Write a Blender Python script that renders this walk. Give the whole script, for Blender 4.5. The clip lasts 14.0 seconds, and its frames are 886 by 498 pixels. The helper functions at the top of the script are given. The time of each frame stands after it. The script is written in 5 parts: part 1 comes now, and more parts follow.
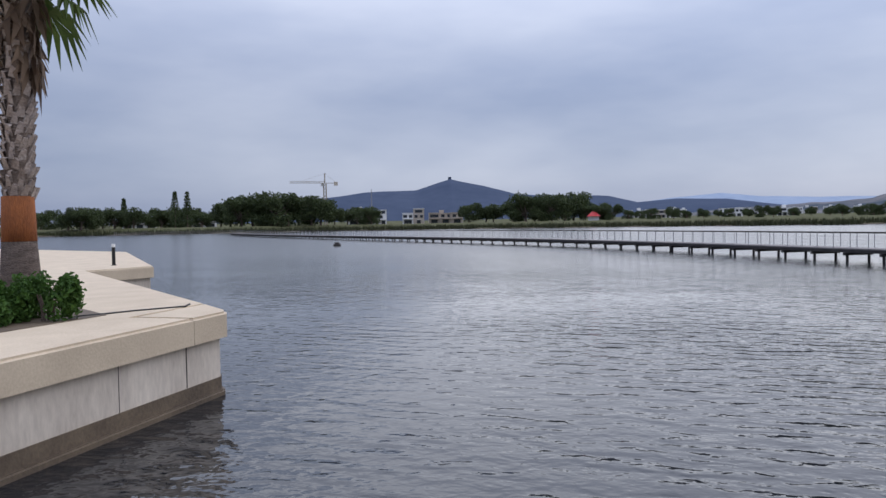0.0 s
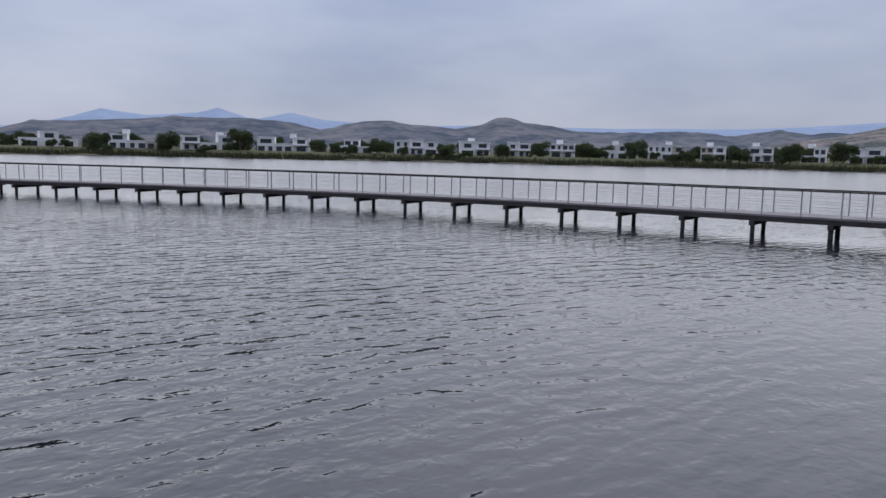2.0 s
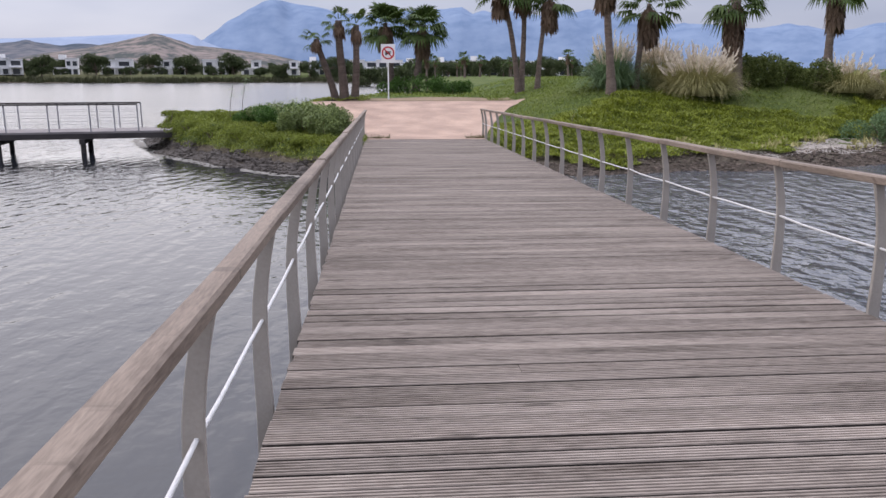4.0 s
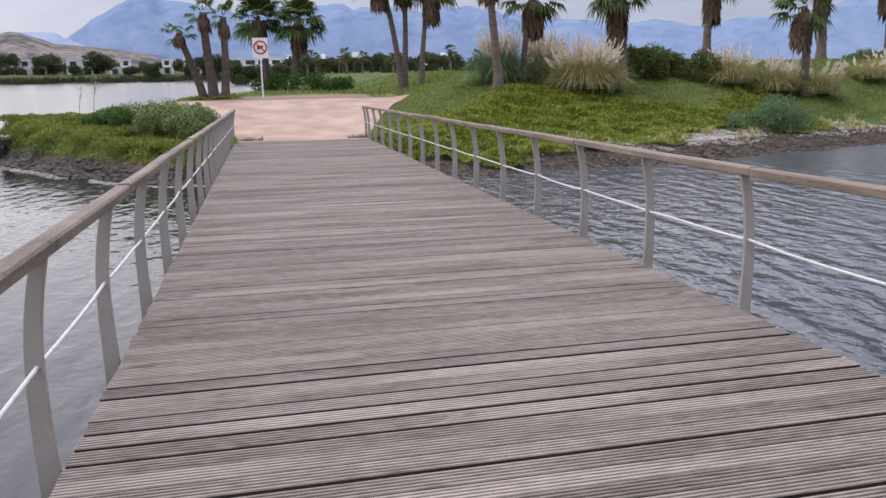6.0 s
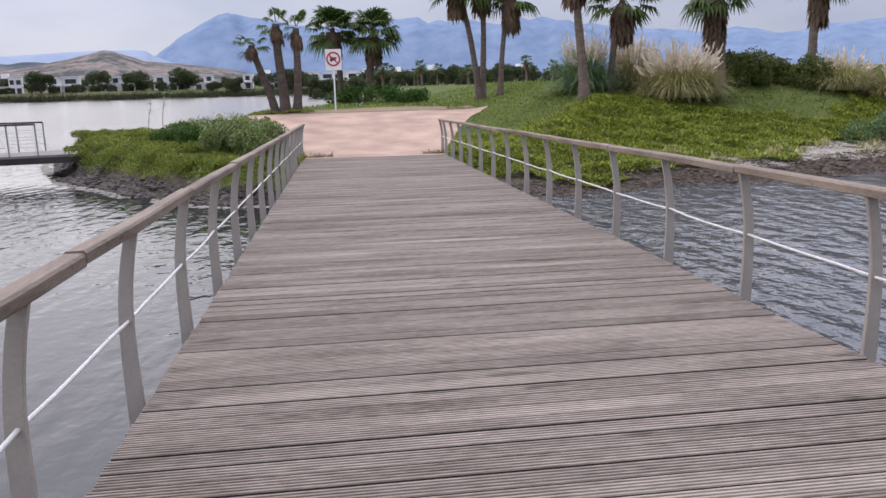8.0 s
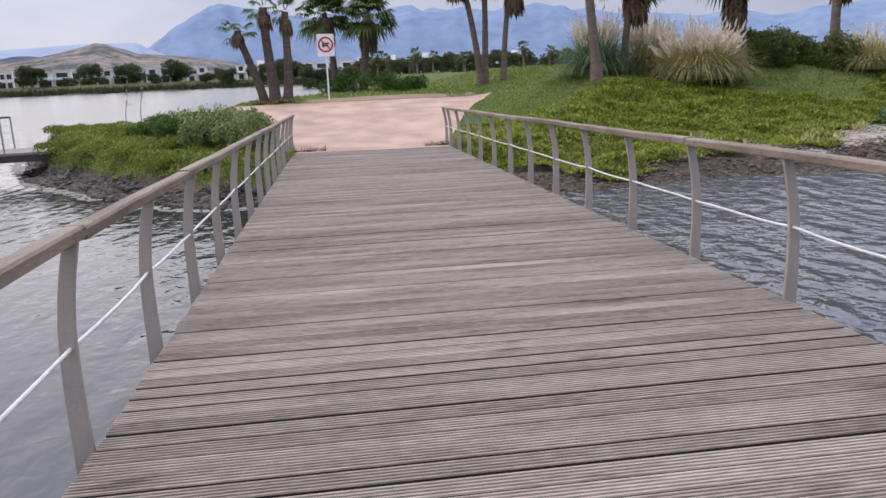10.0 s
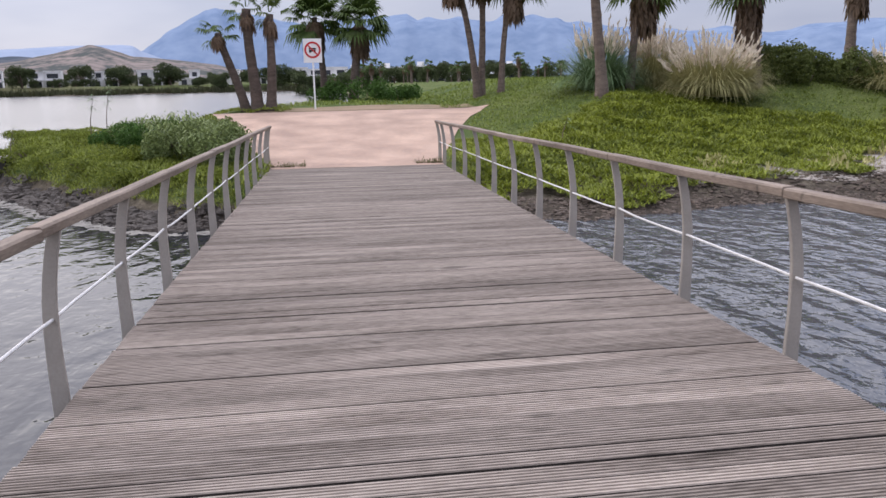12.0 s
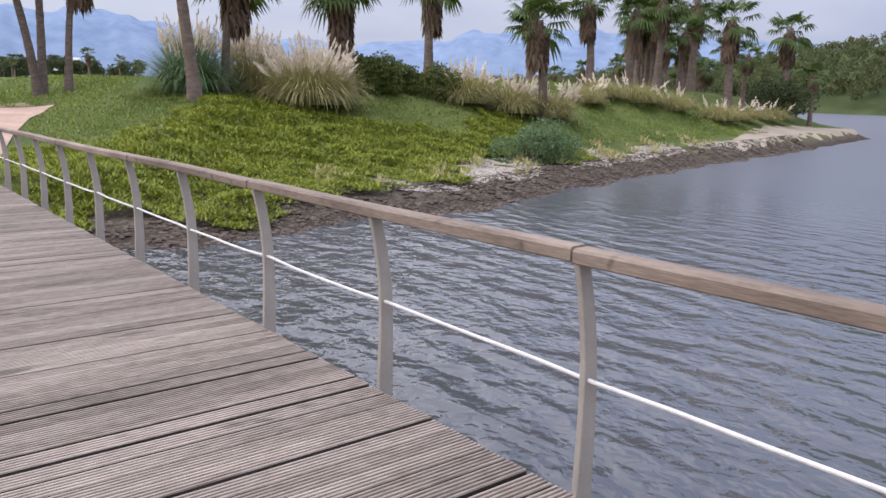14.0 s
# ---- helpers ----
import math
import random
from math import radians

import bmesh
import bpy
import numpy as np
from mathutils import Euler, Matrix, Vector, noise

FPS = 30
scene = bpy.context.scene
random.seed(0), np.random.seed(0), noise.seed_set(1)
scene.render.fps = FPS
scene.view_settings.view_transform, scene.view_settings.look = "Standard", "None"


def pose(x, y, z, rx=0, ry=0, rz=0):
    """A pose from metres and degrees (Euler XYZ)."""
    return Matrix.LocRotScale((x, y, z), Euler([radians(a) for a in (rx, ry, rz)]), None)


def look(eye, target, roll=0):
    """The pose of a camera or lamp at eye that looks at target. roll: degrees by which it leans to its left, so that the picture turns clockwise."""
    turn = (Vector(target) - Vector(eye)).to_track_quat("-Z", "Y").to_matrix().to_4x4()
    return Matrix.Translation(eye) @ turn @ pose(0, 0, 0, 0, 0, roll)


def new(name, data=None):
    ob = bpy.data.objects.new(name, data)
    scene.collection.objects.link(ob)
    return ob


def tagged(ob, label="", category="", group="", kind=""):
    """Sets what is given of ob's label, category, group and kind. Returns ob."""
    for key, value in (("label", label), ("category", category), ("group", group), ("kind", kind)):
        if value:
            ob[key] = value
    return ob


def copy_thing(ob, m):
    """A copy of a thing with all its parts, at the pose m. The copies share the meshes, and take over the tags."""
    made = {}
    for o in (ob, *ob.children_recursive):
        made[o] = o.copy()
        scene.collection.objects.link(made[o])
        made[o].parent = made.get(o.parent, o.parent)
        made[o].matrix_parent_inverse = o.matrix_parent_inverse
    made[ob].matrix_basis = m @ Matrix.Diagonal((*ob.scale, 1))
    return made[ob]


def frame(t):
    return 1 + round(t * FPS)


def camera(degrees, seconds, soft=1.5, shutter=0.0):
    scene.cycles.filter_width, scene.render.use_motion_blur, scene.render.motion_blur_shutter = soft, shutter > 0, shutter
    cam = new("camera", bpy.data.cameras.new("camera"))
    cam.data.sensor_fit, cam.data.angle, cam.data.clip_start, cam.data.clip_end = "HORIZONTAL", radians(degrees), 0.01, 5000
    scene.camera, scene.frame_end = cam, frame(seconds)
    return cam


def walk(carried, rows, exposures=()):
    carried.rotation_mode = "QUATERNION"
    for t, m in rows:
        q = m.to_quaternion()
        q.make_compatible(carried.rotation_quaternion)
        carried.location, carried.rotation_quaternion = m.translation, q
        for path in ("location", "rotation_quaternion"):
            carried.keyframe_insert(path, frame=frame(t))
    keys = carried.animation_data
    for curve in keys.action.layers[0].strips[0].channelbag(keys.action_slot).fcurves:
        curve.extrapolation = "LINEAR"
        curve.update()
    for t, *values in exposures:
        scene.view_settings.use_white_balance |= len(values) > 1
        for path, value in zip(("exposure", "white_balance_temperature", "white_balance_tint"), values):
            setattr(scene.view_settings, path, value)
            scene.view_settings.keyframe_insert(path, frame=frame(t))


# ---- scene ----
cam = camera(59.8, 14.0)
PATH = [
    (0, -1.940, 1.011, 1.600, 88.11, 1.00, 105.09),
    (0.5, -1.930, 0.961, 1.600, 87.40, 0.57, 96.76),
    (1, -1.950, 0.931, 1.605, 86.89, 0.44, 89.85),
    (1.5, -1.900, 0.961, 1.610, 84.95, -0.11, 66.55),
    (2, -1.850, 1.001, 1.625, 83.06, -1.22, 46.44),
    (2.5, -1.840, 0.980, 1.640, 82.12, -1.30, 33.93),
    (3, -1.755, 1.210, 1.640, 78.93, -0.25, 19.68),
    (3.5, -1.673, 1.500, 1.665, 77.70, -1.35, 1.67),
    (4, -1.594, 1.935, 1.625, 77.31, -0.07, -4.48),
    (6.5, -1.160, 4.505, 1.520, 77.14, 0.43, -13.43),
    (7, -1.120, 5.020, 1.479, 77.68, 1.48, -10.26),
    (7.5, -1.100, 5.660, 1.470, 77.83, 1.36, -8.95),
    (8, -1.033, 6.170, 1.490, 77.95, 1.34, -7.55),
    (10.5, -0.945, 8.946, 1.385, 76.98, 2.38, -8.13),
    (11, -0.870, 9.430, 1.427, 77.22, 2.14, -8.52),
    (11.5, -0.762, 9.960, 1.432, 77.85, 1.71, -8.05),
    (12, -0.672, 10.568, 1.418, 77.74, 0.98, -8.33),
    (12.5, -0.500, 11.138, 1.406, 77.89, 0.82, -9.60),
    (13, -0.415, 11.703, 1.387, 77.71, 0.94, -11.81),
    (13.5, -0.340, 12.290, 1.341, 77.37, -0.67, -20.89),
    (14, -0.195, 12.870, 1.343, 78.34, -1.68, -38.00),
]
walk(cam, [(r[0], pose(*r[1:])) for r in PATH],
     exposures=[(0, 0.24, 6300, 10), (0.5, 0.09, 6350, 10), (1.5, 0.1, 6350, 10), (2.2, 0.12, 6300, 11), (3.0, 0.32, 6500, 12), (3.5, 0.58, 6750, 13), (4, 0.72, 6850, 14), (12.5, 0.8, 6900, 14), (14, 1.03, 6950, 14)])

# ---------------------------------------------------------------- world, sun, exposure
SUN_AZ, SUN_EL = radians(40), radians(48)          # bearing to the left of +y, height
world = bpy.data.worlds.new("overcast_sky")
scene.world = world
world.use_nodes = True
wn, wl = world.node_tree.nodes, world.node_tree.links
wn.clear()
w_out, w_bg, w_sky = wn.new("ShaderNodeOutputWorld"), wn.new("ShaderNodeBackground"), wn.new("ShaderNodeTexSky")
w_sky.sky_type, w_sky.sun_disc = "NISHITA", False
w_sky.sun_elevation, w_sky.sun_rotation = SUN_EL, -SUN_AZ
w_sky.air_density, w_sky.dust_density, w_sky.ozone_density = 1.0, 1.5, 1.5
w_co, w_map, w_noi = wn.new("ShaderNodeTexCoord"), wn.new("ShaderNodeMapping"), wn.new("ShaderNodeTexNoise")
w_map.inputs["Scale"].default_value = (1.0, 1.0, 3.4)
w_map.inputs["Rotation"].default_value = (0.1, 0.25, 0.5)
w_noi.inputs["Scale"].default_value, w_noi.inputs["Detail"].default_value, w_noi.inputs["Roughness"].default_value = 1.7, 5.0, 0.5
w_rmp = wn.new("ShaderNodeValToRGB")
w_rmp.color_ramp.elements[0].position, w_rmp.color_ramp.elements[1].position = 0.36, 0.66
w_rmp.color_ramp.elements[0].color = (3.0, 3.5, 5.0, 1)
w_rmp.color_ramp.elements[1].color = (5.25, 5.6, 6.8, 1)
w_mix = wn.new("ShaderNodeMix")
w_mix.data_type = "RGBA"
w_mix.inputs[0].default_value = 0.86
wl.new(w_co.outputs["Generated"], w_map.inputs["Vector"])
wl.new(w_map.outputs["Vector"], w_noi.inputs["Vector"])
wl.new(w_noi.outputs["Fac"], w_rmp.inputs["Fac"])
wl.new(w_sky.outputs["Color"], w_mix.inputs[6])
wl.new(w_rmp.outputs["Color"], w_mix.inputs[7])
w_sep, w_zen, w_mul = wn.new("ShaderNodeSeparateXYZ"), wn.new("ShaderNodeMapRange"), wn.new("ShaderNodeMix")
w_zen.interpolation_type = "SMOOTHSTEP"
w_zen.inputs["From Min"].default_value, w_zen.inputs["From Max"].default_value = 0.08, 0.95
w_zen.inputs["To Min"].default_value, w_zen.inputs["To Max"].default_value = 0.84, 2.75
w_mul.data_type, w_mul.blend_type = "RGBA", "MULTIPLY"
w_mul.inputs[0].default_value = 1.0
wl.new(w_co.outputs["Generated"], w_sep.inputs["Vector"])
wl.new(w_sep.outputs["Z"], w_zen.inputs["Value"])
wl.new(w_mix.outputs[2], w_mul.inputs[6])
wl.new(w_zen.outputs["Result"], w_mul.inputs[7])
# the cloud is thinnest towards the west
w_dot, w_side, w_west = wn.new("ShaderNodeVectorMath"), wn.new("ShaderNodeMapRange"), wn.new("ShaderNodeMix")
w_dot.operation, w_dot.inputs[1].default_value = "DOT_PRODUCT", (-0.985, 0.17, 0.0)
w_side.inputs["From Min"].default_value, w_side.inputs["From Max"].default_value = 0.05, 1.0
w_hue = wn.new("ShaderNodeMix")
w_hue.data_type = "RGBA"
w_hue.inputs[6].default_value, w_hue.inputs[7].default_value = (0.78, 0.8, 0.835, 1), (1.14, 1.13, 1.12, 1)
w_west.data_type, w_west.blend_type = "RGBA", "MULTIPLY"
w_west.inputs[0].default_value = 1.0
wl.new(w_co.outputs["Generated"], w_dot.inputs[0])
wl.new(w_dot.outputs["Value"], w_side.inputs["Value"])
wl.new(w_mul.outputs[2], w_west.inputs[6])
wl.new(w_side.outputs["Result"], w_hue.inputs[0])
wl.new(w_hue.outputs[2], w_west.inputs[7])
wl.new(w_west.outputs[2], w_bg.inputs["Color"])
w_bg.inputs["Strength"].default_value = 0.1
wl.new(w_bg.outputs["Background"], w_out.inputs["Surface"])
sun = new("sun", bpy.data.lights.new("sun", "SUN"))
sun.data.energy, sun.data.angle, sun.data.color = 1.2, radians(140), (1.0, 0.95, 0.88)
sun_way = Vector((-math.sin(SUN_AZ) * math.cos(SUN_EL), math.cos(SUN_AZ) * math.cos(SUN_EL), math.sin(SUN_EL)))
sun.matrix_world = look(sun_way * 100, (0, 0, 0))

# ---------------------------------------------------------------- helpers
WATER = -1.5


def part(name, bm, mat, parent=None, label="", smooth=False):
    me = bpy.data.meshes.new(name)
    bm.to_mesh(me)
    bm.free()
    if smooth:
        me.polygons.foreach_set("use_smooth", [True] * len(me.polygons))
    me.materials.append(mat)
    ob = new(name, me)
    if parent:
        ob.parent = parent
    if label:
        ob["label"] = label
    return ob


def shaped(name, verts, faces, mat, parent=None, label="", smooth=False):
    me = bpy.data.meshes.new(name)
    me.from_pydata([tuple(v) for v in verts], [], faces)
    if smooth:
        me.polygons.foreach_set("use_smooth", [True] * len(me.polygons))
    me.materials.append(mat)
    ob = new(name, me)
    if parent:
        ob.parent = parent
    if label:
        ob["label"] = label
    return ob


def thing(name, label, category, group="", kind="", at=None):
    ob = new(name)
    ob.empty_display_size = 0.2
    if at is not None:
        ob.matrix_basis = at
    return tagged(ob, label, category, group, kind)


def add_box(bm, sx, sy, sz, m=Matrix(), bevel=0.0):
    r = bmesh.ops.create_cube(bm, size=1, matrix=m @ Matrix.Diagonal((sx, sy, sz, 1)))
    if bevel:
        es = list({e for v in r["verts"] for e in v.link_edges})
        bmesh.ops.bevel(bm, geom=es, offset=bevel, segments=1, affect="EDGES")
    return bm


def box(sx, sy, sz, x=0, y=0, z=0, bevel=0.0, rz=0):
    return add_box(bmesh.new(), sx, sy, sz, pose(x, y, z, 0, 0, rz), bevel)


def tube(points, radii, n=8, cap=True):
    """A tapered tube along points."""
    bm = bmesh.new()
    rings = []
    pts = [Vector(p) for p in points]
    for i, p in enumerate(pts):
        d = (pts[min(i + 1, len(pts) - 1)] - pts[max(i - 1, 0)]).normalized()
        a = d.orthogonal().normalized() if abs(d.z) < 0.9 else d.cross(Vector((0, 1, 0))).normalized()
        b = d.cross(a)
        r = radii[i] if hasattr(radii, "__len__") else radii
        rings.append([bm.verts.new(p + r * (math.cos(k * math.tau / n) * a + math.sin(k * math.tau / n) * b)) for k in range(n)])
    for q, w in zip(rings, rings[1:]):
        for k in range(n):
            bm.faces.new((q[k], q[(k + 1) % n], w[(k + 1) % n], w[k]))
    if cap:
        bm.faces.new(rings[0][::-1])
        bm.faces.new(rings[-1])
    return bm


def smooth01(v):
    v = np.clip(v, 0, 1)
    return v * v * (3 - 2 * v)


# ---------------------------------------------------------------- materials
def material(name, base, dark=None, scale=4.0, rough=0.8, bump=0.3, bump_scale=40.0, metal=0.0, stretch=(1, 1, 1), space="Object",
             vary=0.12, detail=6.0, contrast=(0.3, 0.7), depth=0.02, spec=0.3, spots=0.0):
    """A noisy two-scale surface: broad stains, fine grain and relief."""
    m = bpy.data.materials.new(name)
    m.use_nodes = True
    n, l = m.node_tree.nodes, m.node_tree.links
    b = n["Principled BSDF"]
    b.inputs["Roughness"].default_value, b.inputs["Metallic"].default_value = rough, metal
    b.inputs["Specular IOR Level"].default_value = spec
    dark = dark or tuple(c * 0.6 for c in base)
    co, mp = n.new("ShaderNodeTexCoord"), n.new("ShaderNodeMapping")
    mp.inputs["Scale"].default_value = stretch
    where = co.outputs[space]
    if spots:
        loc, shift, spread = n.new("ShaderNodeObjectInfo"), n.new("ShaderNodeVectorMath"), n.new("ShaderNodeVectorMath")
        spread.operation, spread.inputs[1].default_value = "MULTIPLY", (3.7, 3.7, 3.7)
        shift.operation = "ADD"
        l.new(loc.outputs["Location"], spread.inputs[0])
        l.new(where, shift.inputs[0])
        l.new(spread.outputs[0], shift.inputs[1])
        where = shift.outputs[0]
    l.new(where, mp.inputs["Vector"])
    broad, fine = n.new("ShaderNodeTexNoise"), n.new("ShaderNodeTexNoise")
    broad.inputs["Scale"].default_value, broad.inputs["Detail"].default_value = scale, detail
    fine.inputs["Scale"].default_value, fine.inputs["Detail"].default_value = bump_scale, 4.0
    for t in (broad, fine):
        l.new(mp.outputs["Vector"], t.inputs["Vector"])
    mixf = n.new("ShaderNodeMix")
    mixf.inputs[0].default_value = 0.4
    l.new(broad.outputs["Fac"], mixf.inputs[2])
    l.new(fine.outputs["Fac"], mixf.inputs[3])
    ramp = n.new("ShaderNodeValToRGB")
    ramp.color_ramp.elements[0].position, ramp.color_ramp.elements[1].position = contrast
    ramp.color_ramp.elements[0].color, ramp.color_ramp.elements[1].color = (*dark, 1), (*base, 1)
    l.new(mixf.outputs[0], ramp.inputs["Fac"])
    colour = ramp.outputs["Color"]
    if spots:
        blot, bmap, over, mp2 = n.new("ShaderNodeTexNoise"), n.new("ShaderNodeMapRange"), n.new("ShaderNodeMix"), n.new("ShaderNodeMapping")
        mp2.inputs["Scale"].default_value = (1.2, 5, 5)
        blot.inputs["Scale"].default_value, blot.inputs["Detail"].default_value = 1.7, 7.0
        bmap.inputs["From Min"].default_value, bmap.inputs["From Max"].default_value = 0.62, 0.72
        bmap.inputs["To Max"].default_value = spots
        over.data_type = "RGBA"
        l.new(where, mp2.inputs["Vector"])
        l.new(mp2.outputs["Vector"], blot.inputs["Vector"])
        l.new(blot.outputs["Fac"], bmap.inputs["Value"])
        l.new(bmap.outputs["Result"], over.inputs[0])
        l.new(colour, over.inputs[6])
        over.inputs[7].default_value = (*(v * 0.5 for v in dark), 1)
        colour = over.outputs[2]
    info = n.new("ShaderNodeObjectInfo")
    hsv = n.new("ShaderNodeHueSaturation")
    mr = n.new("ShaderNodeMapRange")
    mr.inputs["To Min"].default_value, mr.inputs["To Max"].default_value = 1 - vary, 1 + vary
    l.new(info.outputs["Random"], mr.inputs["Value"])
    l.new(mr.outputs["Result"], hsv.inputs["Value"])
    l.new(colour, hsv.inputs["Color"])
    l.new(hsv.outputs["Color"], b.inputs["Base Color"])
    if bump:
        bp = n.new("ShaderNodeBump")
        bp.inputs["Strength"].default_value, bp.inputs["Distance"].default_value = bump, depth
        l.new(fine.outputs["Fac"], bp.inputs["Height"])
        l.new(bp.outputs["Normal"], b.inputs["Normal"])
    return m


def leafy(name, base, dark, scale=3.0, rough=0.6):
    """Leaves: each blade its own shade, some light passing through."""
    m = bpy.data.materials.new(name)
    m.use_nodes = True
    n, l = m.node_tree.nodes, m.node_tree.links
    b = n["Principled BSDF"]
    b.inputs["Roughness"].default_value = rough
    b.inputs["Specular IOR Level"].default_value = 0.25
    geo, ramp = n.new("ShaderNodeNewGeometry"), n.new("ShaderNodeValToRGB")
    ramp.color_ramp.elements[0].color, ramp.color_ramp.elements[1].color = (*dark, 1), (*base, 1)
    co, noi, mix = n.new("ShaderNodeTexCoord"), n.new("ShaderNodeTexNoise"), n.new("ShaderNodeMix")
    noi.inputs["Scale"].default_value = scale
    l.new(co.outputs["Object"], noi.inputs["Vector"])
    mix.inputs[0].default_value = 0.5
    l.new(geo.outputs["Random Per Island"], mix.inputs[2])
    l.new(noi.outputs["Fac"], mix.inputs[3])
    l.new(mix.outputs[0], ramp.inputs["Fac"])
    l.new(ramp.outputs["Color"], b.inputs["Base Color"])
    tr, add = n.new("ShaderNodeBsdfTranslucent"), n.new("ShaderNodeMixShader")
    add.inputs[0].default_value = 0.25
    l.new(ramp.outputs["Color"], tr.inputs["Color"])
    l.new(b.outputs["BSDF"], add.inputs[1])
    l.new(tr.outputs["BSDF"], add.inputs[2])
    l.new(add.outputs["Shader"], n["Material Output"].inputs["Surface"])
    return m


def water_material():
    m = bpy.data.materials.new("lake_water")
    m.use_nodes = True
    n, l = m.node_tree.nodes, m.node_tree.links
    b = n["Principled BSDF"]
    b.inputs["Base Color"].default_value = (0.02, 0.023, 0.027, 1)
    b.inputs["Roughness"].default_value = 0.06
    b.inputs["IOR"].default_value = 1.37
    b.inputs["Specular IOR Level"].default_value = 0.68
    co = n.new("ShaderNodeTexCoord")
    prev = None
    gust, gmap = n.new("ShaderNodeTexNoise"), n.new("ShaderNodeMapRange")
    gust.inputs["Scale"].default_value, gust.inputs["Detail"].default_value = 0.05, 2.0
    gmap.inputs["From Min"].default_value, gmap.inputs["From Max"].default_value = 0.38, 0.62
    gmap.inputs["To Min"].default_value, gmap.inputs["To Max"].default_value = 0.3, 1.0
    l.new(co.outputs["Object"], gust.inputs["Vector"])
    l.new(gust.outputs["Fac"], gmap.inputs["Value"])
    # choppier in the inlet, calm in the lee of the eastern rise
    sep, lmap, lee = n.new("ShaderNodeSeparateXYZ"), n.new("ShaderNodeMapRange"), n.new("ShaderNodeMath")
    lmap.inputs["From Min"].default_value, lmap.inputs["From Max"].default_value = -6.0, 4.0
    lmap.inputs["To Min"].default_value, lmap.inputs["To Max"].default_value = 0.68, 1.8
    l.new(co.outputs["Object"], sep.inputs["Vector"])
    l.new(sep.outputs["X"], lmap.inputs["Value"])
    # smoother swell out on the open lake
    omap, calm = n.new("ShaderNodeMapRange"), n.new("ShaderNodeMath")
    omap.inputs["From Min"].default_value, omap.inputs["From Max"].default_value = 16.0, 90.0
    omap.inputs["To Min"].default_value, omap.inputs["To Max"].default_value = 1.0, 0.14
    reach = n.new("ShaderNodeVectorMath")
    reach.operation = "LENGTH"
    l.new(co.outputs["Object"], reach.inputs[0])
    l.new(reach.outputs["Value"], omap.inputs["Value"])
    calm.operation = "MULTIPLY"
    emap, east = n.new("ShaderNodeMapRange"), n.new("ShaderNodeMath")
    emap.inputs["From Min"].default_value, emap.inputs["From Max"].default_value = 7.0, 22.0
    emap.inputs["To Min"].default_value, emap.inputs["To Max"].default_value = 1.0, 0.1
    l.new(sep.outputs["X"], emap.inputs["Value"])
    east.operation = "MULTIPLY"
    l.new(lmap.outputs["Result"], east.inputs[0])
    l.new(emap.outputs["Result"], east.inputs[1])
    l.new(east.outputs[0], calm.inputs[0])
    l.new(omap.outputs["Result"], calm.inputs[1])
    # paler base colour in the shallow inlet
    inlet_tone, smap = n.new("ShaderNodeMix"), n.new("ShaderNodeMapRange")
    inlet_tone.data_type = "RGBA"
    smap.inputs["From Min"].default_value, smap.inputs["From Max"].default_value = -4.0, 7.0
    inlet_tone.inputs[6].default_value, inlet_tone.inputs[7].default_value = (0.01, 0.012, 0.015, 1), (0.07, 0.076, 0.085, 1)
    l.new(sep.outputs["X"], smap.inputs["Value"])
    l.new(smap.outputs["Result"], inlet_tone.inputs[0])
    l.new(inlet_tone.outputs[2], b.inputs["Base Color"])
    # wavelets too fine to tell apart out on the lake
    rmap = n.new("ShaderNodeMapRange")
    rmap.inputs["From Min"].default_value, rmap.inputs["From Max"].default_value = 16.0, 90.0
    rmap.inputs["To Min"].default_value, rmap.inputs["To Max"].default_value = 0.03, 0.22
    l.new(reach.outputs["Value"], rmap.inputs["Value"])
    bay, both = n.new("ShaderNodeMapRange"), n.new("ShaderNodeMath")
    bay.inputs["From Min"].default_value, bay.inputs["From Max"].default_value = 8.0, 26.0
    bay.inputs["To Min"].default_value, bay.inputs["To Max"].default_value = 0.0, 0.27
    both.operation = "ADD"
    l.new(sep.outputs["X"], bay.inputs["Value"])
    l.new(rmap.outputs["Result"], both.inputs[0])
    l.new(bay.outputs["Result"], both.inputs[1])
    l.new(both.outputs[0], b.inputs["Roughness"])
    lee.operation = "MULTIPLY"
    l.new(gmap.outputs["Result"], lee.inputs[0])
    l.new(calm.outputs[0], lee.inputs[1])
    # wind ripples running east
    rip, rbump, rk, rmp = n.new("ShaderNodeTexWave"), n.new("ShaderNodeBump"), n.new("ShaderNodeMath"), n.new("ShaderNodeMapping")
    rip.inputs["Scale"].default_value, rip.inputs["Distortion"].default_value = 0.5, 13.0
    rip.inputs["Detail"].default_value, rip.inputs["Detail Scale"].default_value = 3.0, 0.9
    rmp.inputs["Rotation"].default_value, rmp.inputs["Scale"].default_value = (0, 0, 0.2), (1, 0.7, 1)
    rbump.inputs["Distance"].default_value = 0.022
    rk.operation, rk.inputs[1].default_value = "MULTIPLY", 1.0
    l.new(lee.outputs[0], rk.inputs[0])
    l.new(rk.outputs[0], rbump.inputs["Strength"])
    l.new(co.outputs["Object"], rmp.inputs["Vector"])
    l.new(rmp.outputs["Vector"], rip.inputs["Vector"])
    l.new(rip.outputs["Fac"], rbump.inputs["Height"])
    prev = rbump
